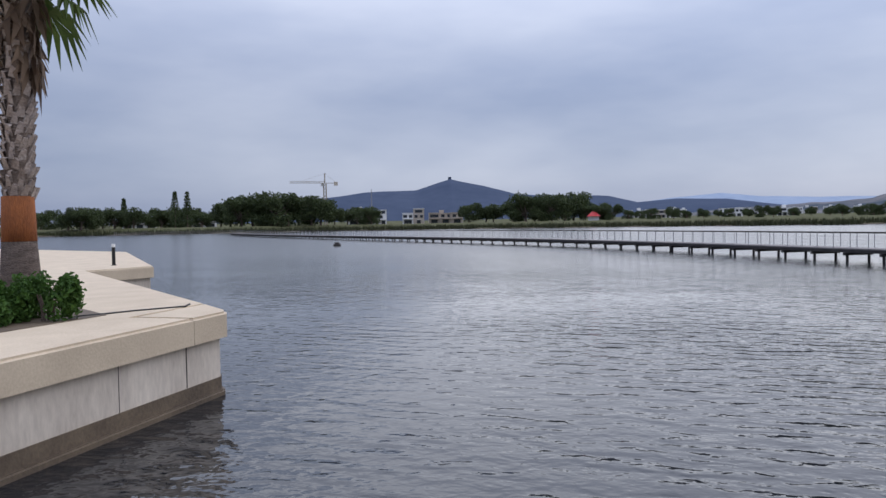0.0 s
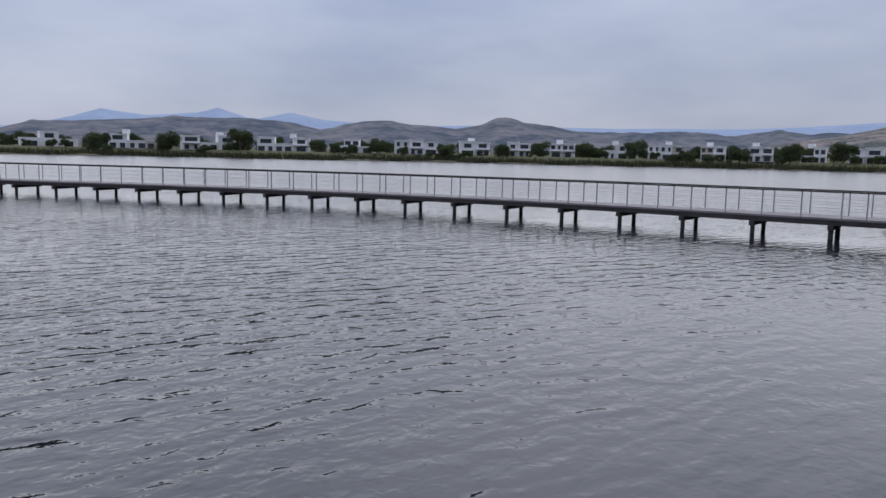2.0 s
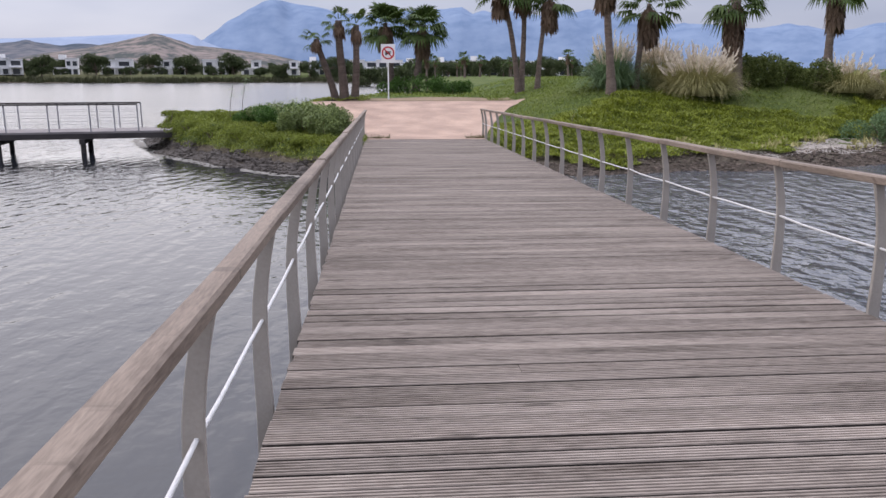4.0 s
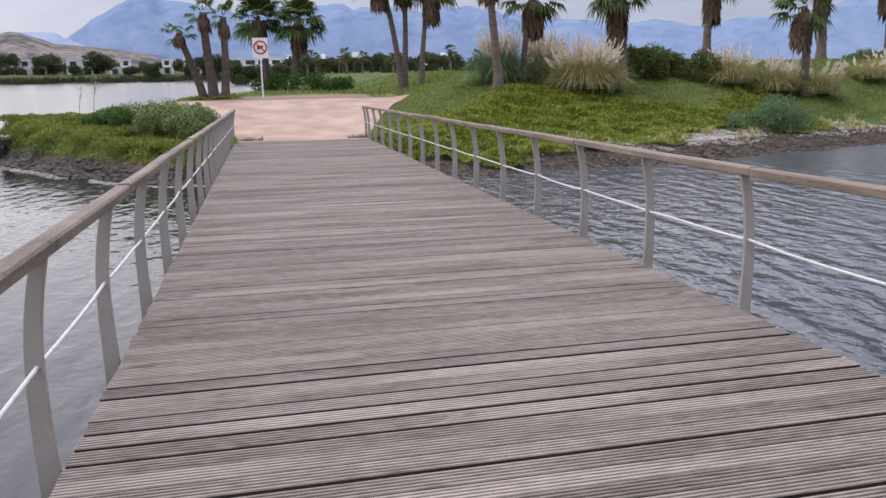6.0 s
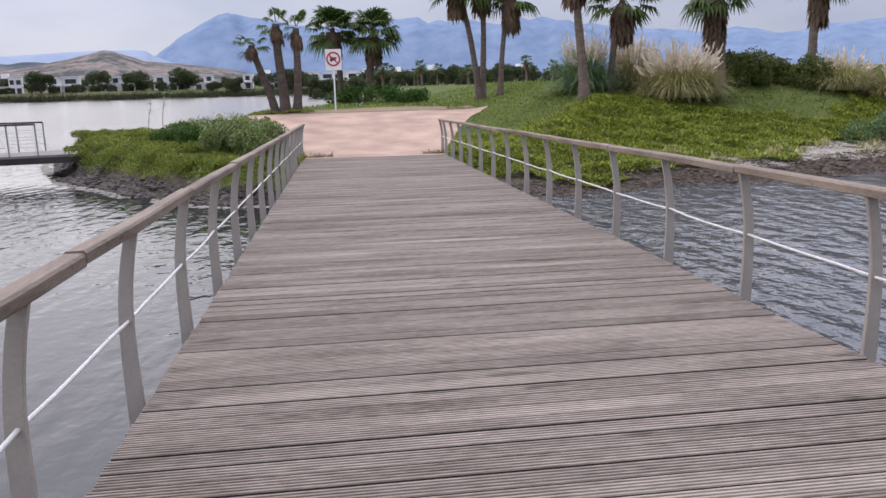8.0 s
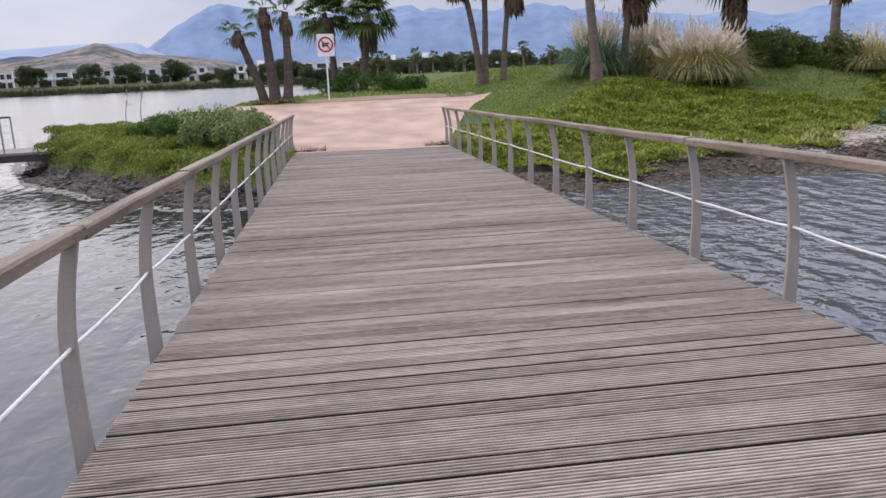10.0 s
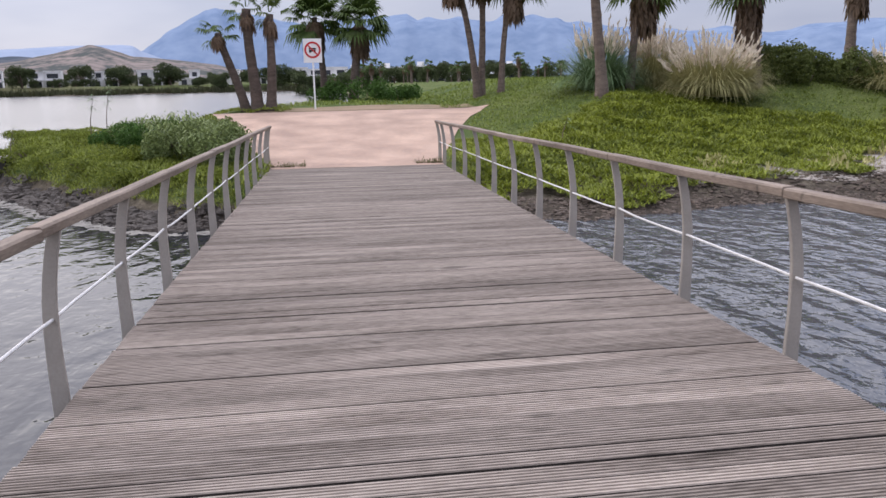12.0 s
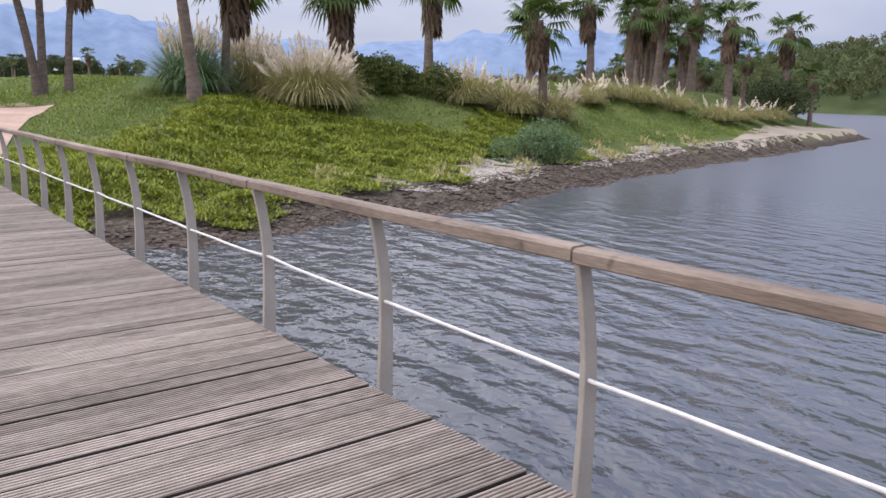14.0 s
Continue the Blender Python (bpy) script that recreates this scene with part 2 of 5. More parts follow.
    for scale, stretch, strength, dist, rot in ((1.3, (1.7, 1, 1), 0.9, 0.13, -0.1), (4.4, (1.3, 1, 1), 1.0, 0.042, 0.3)):
        mp, noi, bp = n.new("ShaderNodeMapping"), n.new("ShaderNodeTexNoise"), n.new("ShaderNodeBump")
        mp.inputs["Scale"].default_value, mp.inputs["Rotation"].default_value = stretch, (0, 0, rot)
        noi.inputs["Scale"].default_value, noi.inputs["Detail"].default_value = scale, 1.8
        noi.inputs["Distortion"].default_value = 0.4
        bp.inputs["Distance"].default_value = dist
        k = n.new("ShaderNodeMath")
        k.operation, k.inputs[1].default_value = "MULTIPLY", strength
        l.new(lee.outputs[0], k.inputs[0])
        l.new(k.outputs[0], bp.inputs["Strength"])
        l.new(co.outputs["Object"], mp.inputs["Vector"])
        l.new(mp.outputs["Vector"], noi.inputs["Vector"])
        l.new(noi.outputs["Fac"], bp.inputs["Height"])
        if prev:
            l.new(prev.outputs["Normal"], bp.inputs["Normal"])
        prev = bp
    l.new(prev.outputs["Normal"], b.inputs["Normal"])
    return m


def ground_material():
    """Grass above, shells, stones and dark mud towards the waterline, by height with ragged edges."""
    m = material("ground", (0.12, 0.14, 0.042), (0.045, 0.075, 0.02), scale=0.35, bump=0.9, bump_scale=9, rough=0.95, vary=0.0, contrast=(0.36, 0.62), depth=0.12, spec=0.1)
    n, l = m.node_tree.nodes, m.node_tree.links
    b = n["Principled BSDF"]
    green = b.inputs["Base Color"].links[0].from_socket
    co, noi, sep = n.new("ShaderNodeTexCoord"), n.new("ShaderNodeTexNoise"), n.new("ShaderNodeSeparateXYZ")
    noi.inputs["Scale"].default_value, noi.inputs["Detail"].default_value = 0.9, 6
    l.new(co.outputs["Object"], noi.inputs["Vector"])
    l.new(co.outputs["Object"], sep.inputs["Vector"])
    add = n.new("ShaderNodeMath")
    add.operation = "MULTIPLY_ADD"
    add.inputs[1].default_value = 0.5
    l.new(noi.outputs["Fac"], add.inputs[0])
    l.new(sep.outputs["Z"], add.inputs[2])
    ramp = n.new("ShaderNodeValToRGB")
    mr = n.new("ShaderNodeMapRange")
    mr.inputs["From Min"].default_value, mr.inputs["From Max"].default_value = -1.6, -0.4
    l.new(add.outputs[0], mr.inputs["Value"])
    l.new(mr.outputs["Result"], ramp.inputs["Fac"])
    el = ramp.color_ramp.elements
    el[0].position, el[0].color = 0.0, (0.03, 0.026, 0.02, 1)
    el[1].position, el[1].color = 0.42, (0.075, 0.06, 0.045, 1)
    for p, c in ((0.5, (0.1, 0.082, 0.06, 1)), (0.66, (0.12, 0.1, 0.07, 1)), (0.72, (0.14, 0.13, 0.06, 1))):
        e = el.new(p)
        e.color = c
    vor, vr = n.new("ShaderNodeTexVoronoi"), n.new("ShaderNodeMapRange")
    vor.inputs["Scale"].default_value = 7
    l.new(co.outputs["Object"], vor.inputs["Vector"])
    vr.inputs["To Min"].default_value, vr.inputs["To Max"].default_value = 0.55, 1.25
    l.new(vor.outputs["Color"], vr.inputs["Value"])
    hs = n.new("ShaderNodeHueSaturation")
    l.new(ramp.outputs["Color"], hs.inputs["Color"])
    l.new(vr.outputs["Result"], hs.inputs["Value"])
    fac = n.new("ShaderNodeMapRange")
    fac.inputs["From Min"].default_value, fac.inputs["From Max"].default_value = 0.66, 0.74
    l.new(mr.outputs["Result"], fac.inputs["Value"])
    mix = n.new("ShaderNodeMix")
    mix.data_type = "RGBA"
    l.new(fac.outputs["Result"], mix.inputs[0])
    l.new(hs.outputs["Color"], mix.inputs[6])
    # drier olive meadow round the far side of the lake
    dry, dmap = n.new("ShaderNodeMix"), n.new("ShaderNodeMapRange")
    dry.data_type = "RGBA"
    dmap.inputs["From Min"].default_value, dmap.inputs["From Max"].default_value = -30.0, -110.0
    dmap.inputs["To Max"].default_value = 0.8
    l.new(sep.outputs["X"], dmap.inputs["Value"])
    l.new(dmap.outputs["Result"], dry.inputs[0])
    l.new(green, dry.inputs[6])
    dry.inputs[7].default_value = (0.088, 0.08, 0.042, 1)
    l.new(dry.outputs[2], mix.inputs[7])
    l.new(mix.outputs[2], b.inputs["Base Color"])
    return m


def paving_material():
    m = material("pink_setts", (0.53, 0.37, 0.275), (0.33, 0.225, 0.17), contrast=(0.38, 0.62), scale=0.8, rough=0.85, bump=0.4, bump_scale=30, vary=0)
    n, l = m.node_tree.nodes, m.node_tree.links
    b = n["Principled BSDF"]
    base = b.inputs["Base Color"].links[0].from_socket
    co, br, mp = n.new("ShaderNodeTexCoord"), n.new("ShaderNodeTexBrick"), n.new("ShaderNodeMapping")
    mp.inputs["Rotation"].default_value = (0, 0, 0.6)
    l.new(co.outputs["Object"], mp.inputs["Vector"])
    l.new(mp.outputs["Vector"], br.inputs["Vector"])
    br.inputs["Scale"].default_value = 4.0
    br.inputs["Color1"].default_value, br.inputs["Color2"].default_value, br.inputs["Mortar"].default_value = (1, 0.95, 0.9, 1), (0.8, 0.82, 0.84, 1), (0.62, 0.62, 0.6, 1)
    br.inputs["Mortar Size"].default_value = 0.02
    mix = n.new("ShaderNodeMix")
    mix.data_type, mix.blend_type = "RGBA", "MULTIPLY"
    mix.inputs[0].default_value = 0.8
    l.new(base, mix.inputs[6])
    l.new(br.outputs["Color"], mix.inputs[7])
    l.new(mix.outputs[2], b.inputs["Base Color"])
    return m


WATER_MAT = water_material()
GROUND = ground_material()
PAVING = paving_material()
DECK_WOOD = material("weathered_decking", (0.375, 0.312, 0.258), (0.08, 0.06, 0.045), scale=1.5, rough=0.8, bump=0.5, bump_scale=26, stretch=(0.4, 2, 2), vary=0.13, contrast=(0.27, 0.66), depth=0.004, spots=0.6)
# board side faces, coloured dark to give the shade inside the joints
GAP_SHADE = material("gap_shade_board_edge", (0.045, 0.036, 0.03), (0.02, 0.016, 0.013), scale=3, rough=0.95, bump=0.3, vary=0.2)
RAIL_WOOD = material("weathered_handrail", (0.27, 0.21, 0.16), (0.085, 0.06, 0.044), scale=2.2, rough=0.7, bump=0.5, bump_scale=30, stretch=(4, 0.5, 4), vary=0.08, contrast=(0.3, 0.66), depth=0.004, spots=0.6)
POST_PAINT = material("taupe_painted_steel", (0.37, 0.33, 0.28), (0.27, 0.24, 0.205), scale=5, rough=0.5, bump=0.08, bump_scale=60, vary=0.03)
ROPE_MAT = material("pale_rope", (0.72, 0.70, 0.66), (0.5, 0.48, 0.45), scale=12, rough=0.8, bump=0.6, bump_scale=160, vary=0, depth=0.004)
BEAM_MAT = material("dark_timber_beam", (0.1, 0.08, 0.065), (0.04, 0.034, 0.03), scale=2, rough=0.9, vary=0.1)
PIER_DECK = material("grey_pier_timber", (0.3, 0.27, 0.25), (0.16, 0.14, 0.13), scale=1.2, rough=0.85, vary=0.05)
PIER_DARK = material("dark_pier_timber", (0.07, 0.06, 0.055), (0.03, 0.027, 0.025), scale=1.5, rough=0.9, vary=0.1)
PIER_METAL = material("grey_pier_metal", (0.34, 0.33, 0.33), (0.26, 0.25, 0.25), scale=4, rough=0.5, vary=0.0)
CONCRETE = material("pale_quay_concrete", (0.7, 0.61, 0.5), (0.4, 0.335, 0.27), scale=1.5, rough=0.9, bump=0.35, bump_scale=16, stretch=(1, 1, 0.3), vary=0.03, contrast=(0.25, 0.7))
CAP_STONE = material("sand_coloured_coping", (0.62, 0.5, 0.355), (0.46, 0.365, 0.255), scale=1.1, rough=0.85, bump=0.3, bump_scale=24, vary=0.02)
WET_CONCRETE = material("tide_stained_concrete", (0.17, 0.125, 0.08), (0.07, 0.05, 0.035), scale=1.6, rough=0.7, bump=0.5, bump_scale=18, vary=0.0)
BARK = material("palm_bark", (0.25, 0.19, 0.15), (0.085, 0.062, 0.05), scale=3, rough=0.95, bump=1.0, bump_scale=16, stretch=(1, 1, 3), vary=0.15, depth=0.05)
BARK_DARK = material("dark_palm_bark", (0.16, 0.12, 0.095), (0.05, 0.037, 0.03), scale=3, rough=0.95, bump=1.0, bump_scale=16, stretch=(1, 1, 3), vary=0.15, depth=0.05)
LEAF_HEDGE = leafy("hedge_leaf", (0.17, 0.2, 0.05), (0.04, 0.055, 0.015))
BARK_PALE = material("pale_palm_boots", (0.44, 0.37, 0.32), (0.17, 0.125, 0.1), scale=4, rough=0.95, bump=0.9, bump_scale=20, vary=0.1, depth=0.04)
BARK_ORANGE = material("orange_fibre", (0.34, 0.115, 0.035), (0.13, 0.045, 0.02), scale=3, rough=0.95, bump=1.0, bump_scale=30, stretch=(1, 1, 0.3), vary=0.0)
FROND = leafy("palm_frond", (0.11, 0.16, 0.035), (0.03, 0.055, 0.015))
FROND_DRY = leafy("dry_palm_frond", (0.25, 0.17, 0.11), (0.09, 0.055, 0.035))
LEAF = leafy("shrub_leaf", (0.1, 0.19, 0.035), (0.025, 0.06, 0.012))
LEAF_PALE = leafy("pale_bank_leaf", (0.29, 0.35, 0.12), (0.035, 0.06, 0.018))
LEAF_GREY = leafy("grey_green_leaf", (0.21, 0.31, 0.14), (0.07, 0.115, 0.05))
LEAF_DARK = leafy("dark_tree_leaf", (0.11, 0.135, 0.05), (0.026, 0.04, 0.018), scale=0.6)
COVER = leafy("succulent_groundcover", (0.36, 0.4, 0.045), (0.035, 0.06, 0.012), scale=1.1)
BANK = leafy("bank_plant_leaf", (0.29, 0.33, 0.05), (0.05, 0.075, 0.016), scale=0.7)
LAWN = leafy("lawn_blade", (0.26, 0.31, 0.05), (0.06, 0.1, 0.02), scale=0.5)
WOODS = leafy("far_wood_leaf", (0.18, 0.2, 0.075), (0.05, 0.068, 0.028), scale=0.15)
REED = leafy("reed_blade", (0.085, 0.088, 0.036), (0.03, 0.036, 0.018), scale=0.2)
PLUME = leafy("pampas_plume", (0.84, 0.75, 0.61), (0.58, 0.49, 0.38), rough=0.9)
STRAW = leafy("straw_blade", (0.5, 0.44, 0.21), (0.2, 0.2, 0.07), rough=0.8)
ROCK_WET = material("wet_black_stone", (0.085, 0.07, 0.056), (0.025, 0.02, 0.016), scale=3, rough=0.7, bump=0.9, bump_scale=14, vary=0.3, depth=0.04)
SHELL = material("pale_shell", (0.52, 0.465, 0.4), (0.2, 0.165, 0.13), scale=3, rough=0.8, bump=0.3, vary=0.1)
FROTH = material("pale_scum", (0.3, 0.28, 0.24), (0.1, 0.09, 0.075), scale=4, rough=0.8, bump=0.3, vary=0)
SAND = material("pale_sand", (0.36, 0.3, 0.225), (0.22, 0.18, 0.13), scale=0.5, rough=0.95, bump=0.4, bump_scale=9, vary=0, depth=0.03)
DRY_WEED = leafy("dry_weed_blade", (0.2, 0.17, 0.08), (0.08, 0.075, 0.03))
SOIL = material("bare_brown_soil", (0.3, 0.21, 0.135), (0.17, 0.125, 0.07), scale=0.8, rough=0.95, bump=0.8, bump_scale=12, vary=0, depth=0.05)
ROCK = material("dark_bank_stone", (0.18, 0.138, 0.105), (0.045, 0.035, 0.027), scale=3, rough=0.95, bump=0.9, bump_scale=14, vary=0.3, depth=0.04)
WHITE_WALL = material("white_render", (0.78, 0.76, 0.73), (0.62, 0.6, 0.58), scale=0.4, rough=0.9, bump=0, vary=0.06)
TAN_WALL = material("tan_render", (0.5, 0.42, 0.34), (0.38, 0.32, 0.26), scale=0.4, rough=0.9, bump=0, vary=0.06)
GLASS_AND_SHADE = material("dark_glass_and_loggia_shade", (0.045, 0.05, 0.055), (0.03, 0.03, 0.035), scale=1, rough=0.15, bump=0, vary=0.2, spec=0.6)
SIGN_WHITE = material("white_sign_enamel", (0.8, 0.8, 0.78), (0.72, 0.72, 0.7), scale=3, rough=0.4, bump=0, vary=0)
SIGN_RED = material("red_sign_enamel", (0.55, 0.03, 0.035), (0.42, 0.03, 0.03), scale=3, rough=0.4, bump=0, vary=0)
SIGN_BLACK = material("black_sign_enamel", (0.02, 0.02, 0.02), (0.015, 0.015, 0.015), scale=3, rough=0.4, bump=0, vary=0)
CRANE_PAINT = material("crane_steel", (0.32, 0.26, 0.18), (0.24, 0.2, 0.15), scale=2, rough=0.5, bump=0, vary=0.1)
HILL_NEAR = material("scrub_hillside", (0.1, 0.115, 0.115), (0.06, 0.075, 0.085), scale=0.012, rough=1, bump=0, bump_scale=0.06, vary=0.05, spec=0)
# distance haze is painted into the blue, mountain, scrub and pale hill colours
HILL_BLUE_HAZE = material("haze_painted_blue_hillside", (0.078, 0.095, 0.135), (0.055, 0.07, 0.105), scale=0.006, rough=1, bump=0, bump_scale=0.03, vary=0.0, spec=0)
HILL_MOUNTAIN_HAZE = material("haze_painted_mountain", (0.22, 0.28, 0.37), (0.13, 0.185, 0.275), scale=0.009, rough=1, bump=0, bump_scale=0.02, vary=0.0, spec=0)
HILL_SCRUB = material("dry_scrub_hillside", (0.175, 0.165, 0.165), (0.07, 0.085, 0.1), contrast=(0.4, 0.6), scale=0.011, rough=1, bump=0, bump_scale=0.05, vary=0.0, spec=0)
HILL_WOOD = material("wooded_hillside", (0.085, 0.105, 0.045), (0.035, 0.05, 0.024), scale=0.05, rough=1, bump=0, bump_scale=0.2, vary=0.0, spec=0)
HILL_PALE_HAZE = material("haze_painted_far_hillside", (0.3, 0.345, 0.42), (0.23, 0.28, 0.36), scale=0.008, rough=1, bump=0, bump_scale=0.03, vary=0.0, spec=0)
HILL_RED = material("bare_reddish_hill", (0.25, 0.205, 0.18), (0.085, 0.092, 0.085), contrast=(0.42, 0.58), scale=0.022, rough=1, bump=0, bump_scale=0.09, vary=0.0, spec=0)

# ---------------------------------------------------------------- ground and water
LAND = [(-2.2, 26.7), (-4, 26.9), (-5.2, 27.6), (-7.1, 29.7), (-10.6, 34.5), (-13.2, 40.8), (-13, 42.5), (-9, 44.5), (-5.5, 46.5), (-3.5, 52),
        (-1.5, 62), (0, 85), (3, 150), (4, 420), (420, 420), (420, -100), (380, 40), (340, 150), (300, 195), (240, 190), (130, 112), (86, 72), (74, 50),
        (66, 41), (42, 34.8), (29.6, 32), (17.4, 28.8), (12.2, 26.9), (8.8, 27), (6.6, 26.5), (4.2, 26), (2.2, 26.3)]
PAVED = [(-2.1, 29.95), (2.1, 29.95), (2.6, 32.5), (3.6, 36.5), (4.6, 39.6), (6.0, 42.4), (-5.2, 42.2), (-4.6, 39.5), (-3.4, 35.5), (-2.5, 32)]


def inside_by(poly, x, y):
    """Distance to the outline, positive inside."""
    best, odd = np.full(x.shape, 1e9), np.zeros(x.shape, bool)
    for (ax, ay), (bx, by) in zip(poly, poly[1:] + poly[:1]):
        dx, dy = bx - ax, by - ay
        k = np.clip(((x - ax) * dx + (y - ay) * dy) / (dx * dx + dy * dy), 0, 1)
        best = np.minimum(best, np.hypot(x - ax - k * dx, y - ay - k * dy))
        cross = (ay > y) != (by > y)
        odd ^= cross & (x < (bx - ax) * (y - ay) / ((by - ay) or 1e-9) + ax)
    return np.where(odd, best, -best)


def wavy(x, y, s, seed=0.0):
    return (np.sin(x * s * 1.3 + seed) * np.cos(y * s + 1.7 * seed) + 0.5 * np.sin(x * s * 2.9 - y * s * 2.1 + seed) + 0.3 * np.cos(x * s * 5.3 + y * s * 4.7)) / 1.8


def height(x, y):
    x, y = np.asarray(x, float), np.asarray(y, float)
    near = inside_by(LAND, x, y)
    near = near + 0.35 * wavy(x, y, 0.9, 1.0) * (np.abs(x) > 3.2)
    run = -0.62 + 1.02 * smooth01((y - 30) / 15)
    run = run + (-0.62 + 0.3 * smooth01((y - 30) / 8) - run) * smooth01((-x - 4.2) / 3)
    mound = 1.0 * smooth01((x - 3.2 - 0.16 * np.clip(y - 30, 0, 9)) / 5.5) * smooth01(1.6 - (y - 36) / 40)
    mound = mound + 0.5 * smooth01((x - 14) / 8) * smooth01((y - 31) / 5)
    top = run + mound - 0.5 * smooth01((x - 40) / 40) + 0.06 * wavy(x, y, 0.5, 3.0) * (np.abs(x) > 5) + 0.35 * smooth01((y - 45) / 120)
    width = np.where(x < 0, 1.5, 2.2 + 7.5 * smooth01((x - 3) / 8))
    bank = np.where(x < 0, smooth01(near / 1.5), 0.25 * smooth01(near / 1.6) + 0.75 * smooth01((near - 1.6) / width))
    bed = np.maximum(-0.6, 0.5 * np.minimum(near, 0))
    land = np.where(near > 0, WATER + (top - WATER) * bank, WATER + bed)
    az = np.degrees(np.arctan2(-(x + 1.5), y - 4))
    r = np.hypot(x + 1.5, y - 4)
    rim = 345 + 70 * smooth01((az - 85) / 20) + 12 * np.sin(az * 0.3) + 5 * np.sin(az * 1.1)
    far = WATER + np.clip((r - rim) * 0.15, -0.6, 3.4) + 0.9 * smooth01((r - 480) / 400) * 4
    return np.maximum(land, far)


def stretch_axis(lo, hi, step, reach, growth):
    mid = list(np.arange(lo, hi + 1e-6, step))
    s, a, b = step, [lo], [hi]
    while a[-1] > -reach:
        s *= growth
        a.append(a[-1] - s)
        b.append(b[-1] + s)
    return np.array(a[:0:-1] + mid + b[1:])


gx, gy = stretch_axis(-16, 34, 0.4, 4800, 1.06), stretch_axis(24, 56, 0.4, 4800, 1.06)
GX, GY = np.meshgrid(gx, gy)
GZ = height(GX, GY)
path_in = inside_by(PAVED, GX, GY)
nx, ny = len(gx), len(gy)
gv = np.stack([GX.ravel(), GY.ravel(), GZ.ravel()], 1)
gf = [(j * nx + i, j * nx + i + 1, (j + 1) * nx + i + 1, (j + 1) * nx + i) for j in range(ny - 1) for i in range(nx - 1)]
tagged(shaped("ground", gv.tolist(), gf, GROUND, smooth=True), "grassy ground with a stony, muddy lake shore", "ground", kind="structure")
tagged(part("water", (lambda b: (bmesh.ops.create_grid(b, x_segments=1, y_segments=1, size=4700, matrix=pose(0, 0, WATER)), b)[1])(bmesh.new()), WATER_MAT),
       "rippled grey-blue lake water", "water", kind="structure")


def paved_sheet():
    verts, n = [], 26
    left = [(-2.1, 29.6), (-2.5, 32), (-3.4, 35.5), (-4.6, 39.5), (-5.2, 42.2)]
    right = [(2.1, 29.6), (2.6, 32.5), (3.6, 36.5), (4.6, 39.6), (5.9, 42.3)]
    k = np.linspace(0, 4, 49)
    lx, ly = np.interp(k, range(5), [p[0] for p in left]), np.interp(k, range(5), [p[1] for p in left])
    rx_, ry_ = np.interp(k, range(5), [p[0] for p in right]), np.interp(k, range(5), [p[1] for p in right])
    for i in range(49):
        for j in range(n):
            u = j / (n - 1)
            x, y = lx[i] + (rx_[i] - lx[i]) * u, ly[i] + (ry_[i] - ly[i]) * u
            z = float(height(x, y))
            z = max(z + 0.03, -0.62 + 1.02 * float(smooth01((y - 30) / 15)) + 0.02)
            verts.append((x, y, z))
    faces = [(i * n + j, i * n + j + 1, (i + 1) * n + j + 1, (i + 1) * n + j) for i in range(48) for j in range(n - 1)]
    return shaped("pavement", verts, faces, PAVING, smooth=True)


tagged(paved_sheet(), "pinkish stone sett path rising from the footbridge", "path", kind="structure")



def verge():
    verts, n, m = [], 40, 14
    for i in range(n):
        for j in range(m):
            x = -3.9 + 9.2 * i / (n - 1)
            y0 = 42.35 + 0.012 * (x + 5)
            y = y0 + (3.6 + 0.9 * math.sin(x * 0.9) - 0.22 * abs(x - 1)) * j / (m - 1)
            verts.append((x, y, float(height(x, y)) + 0.03 - 0.05 * (j == m - 1)))
    faces = [(i * m + j, (i + 1) * m + j, (i + 1) * m + j + 1, i * m + j + 1) for i in range(n - 1) for j in range(m - 1)]
    return tagged(shaped("verge", verts, faces, SOIL, smooth=True), "strip of bare brown soil beyond the path", "verge", kind="structure")


verge()

# ---------------------------------------------------------------- hills and mountains
def ridge(name, marks, dist, depth, mat, label, rough=0.12, seed=0):
    az = np.arange(marks[0][0], marks[-1][0], 0.2 if dist > 1200 else 0.4)
    el = np.interp(az, [m[0] for m in marks], [m[1] for m in marks])
    verts, n = [], 9
    for a, e in zip(az, el):
        top = dist * math.tan(radians(e)) + 1.5
        a_ = radians(a)
        for k in range(n):
            u = k / (n - 1)
            r = dist + depth * (u * 1.6 - 1)
            h = math.sin(min(1, u * 1.6) * math.pi / 2) if u <= 0.625 else math.cos((u - 0.625) / 0.375 * math.pi / 2)
            p = Vector((a * 0.35 + seed, u * 3, 0.3))
            bump = 1 + rough * (noise.noise(p) + 0.5 * noise.noise(p * 2.7)) * (0.6 if u != 0.625 else 0.25)
            verts.append((-1.5 - math.sin(a_) * r, 4 + math.cos(a_) * r, top * h * bump - 4 * (h < 0.01)))
    faces = [(i * n + k, (i + 1) * n + k, (i + 1) * n + k + 1, i * n + k + 1) for i in range(len(az) - 1) for k in range(n - 1)]
    return tagged(shaped(name, verts, faces, mat, smooth=True), label, "hill", kind="structure")


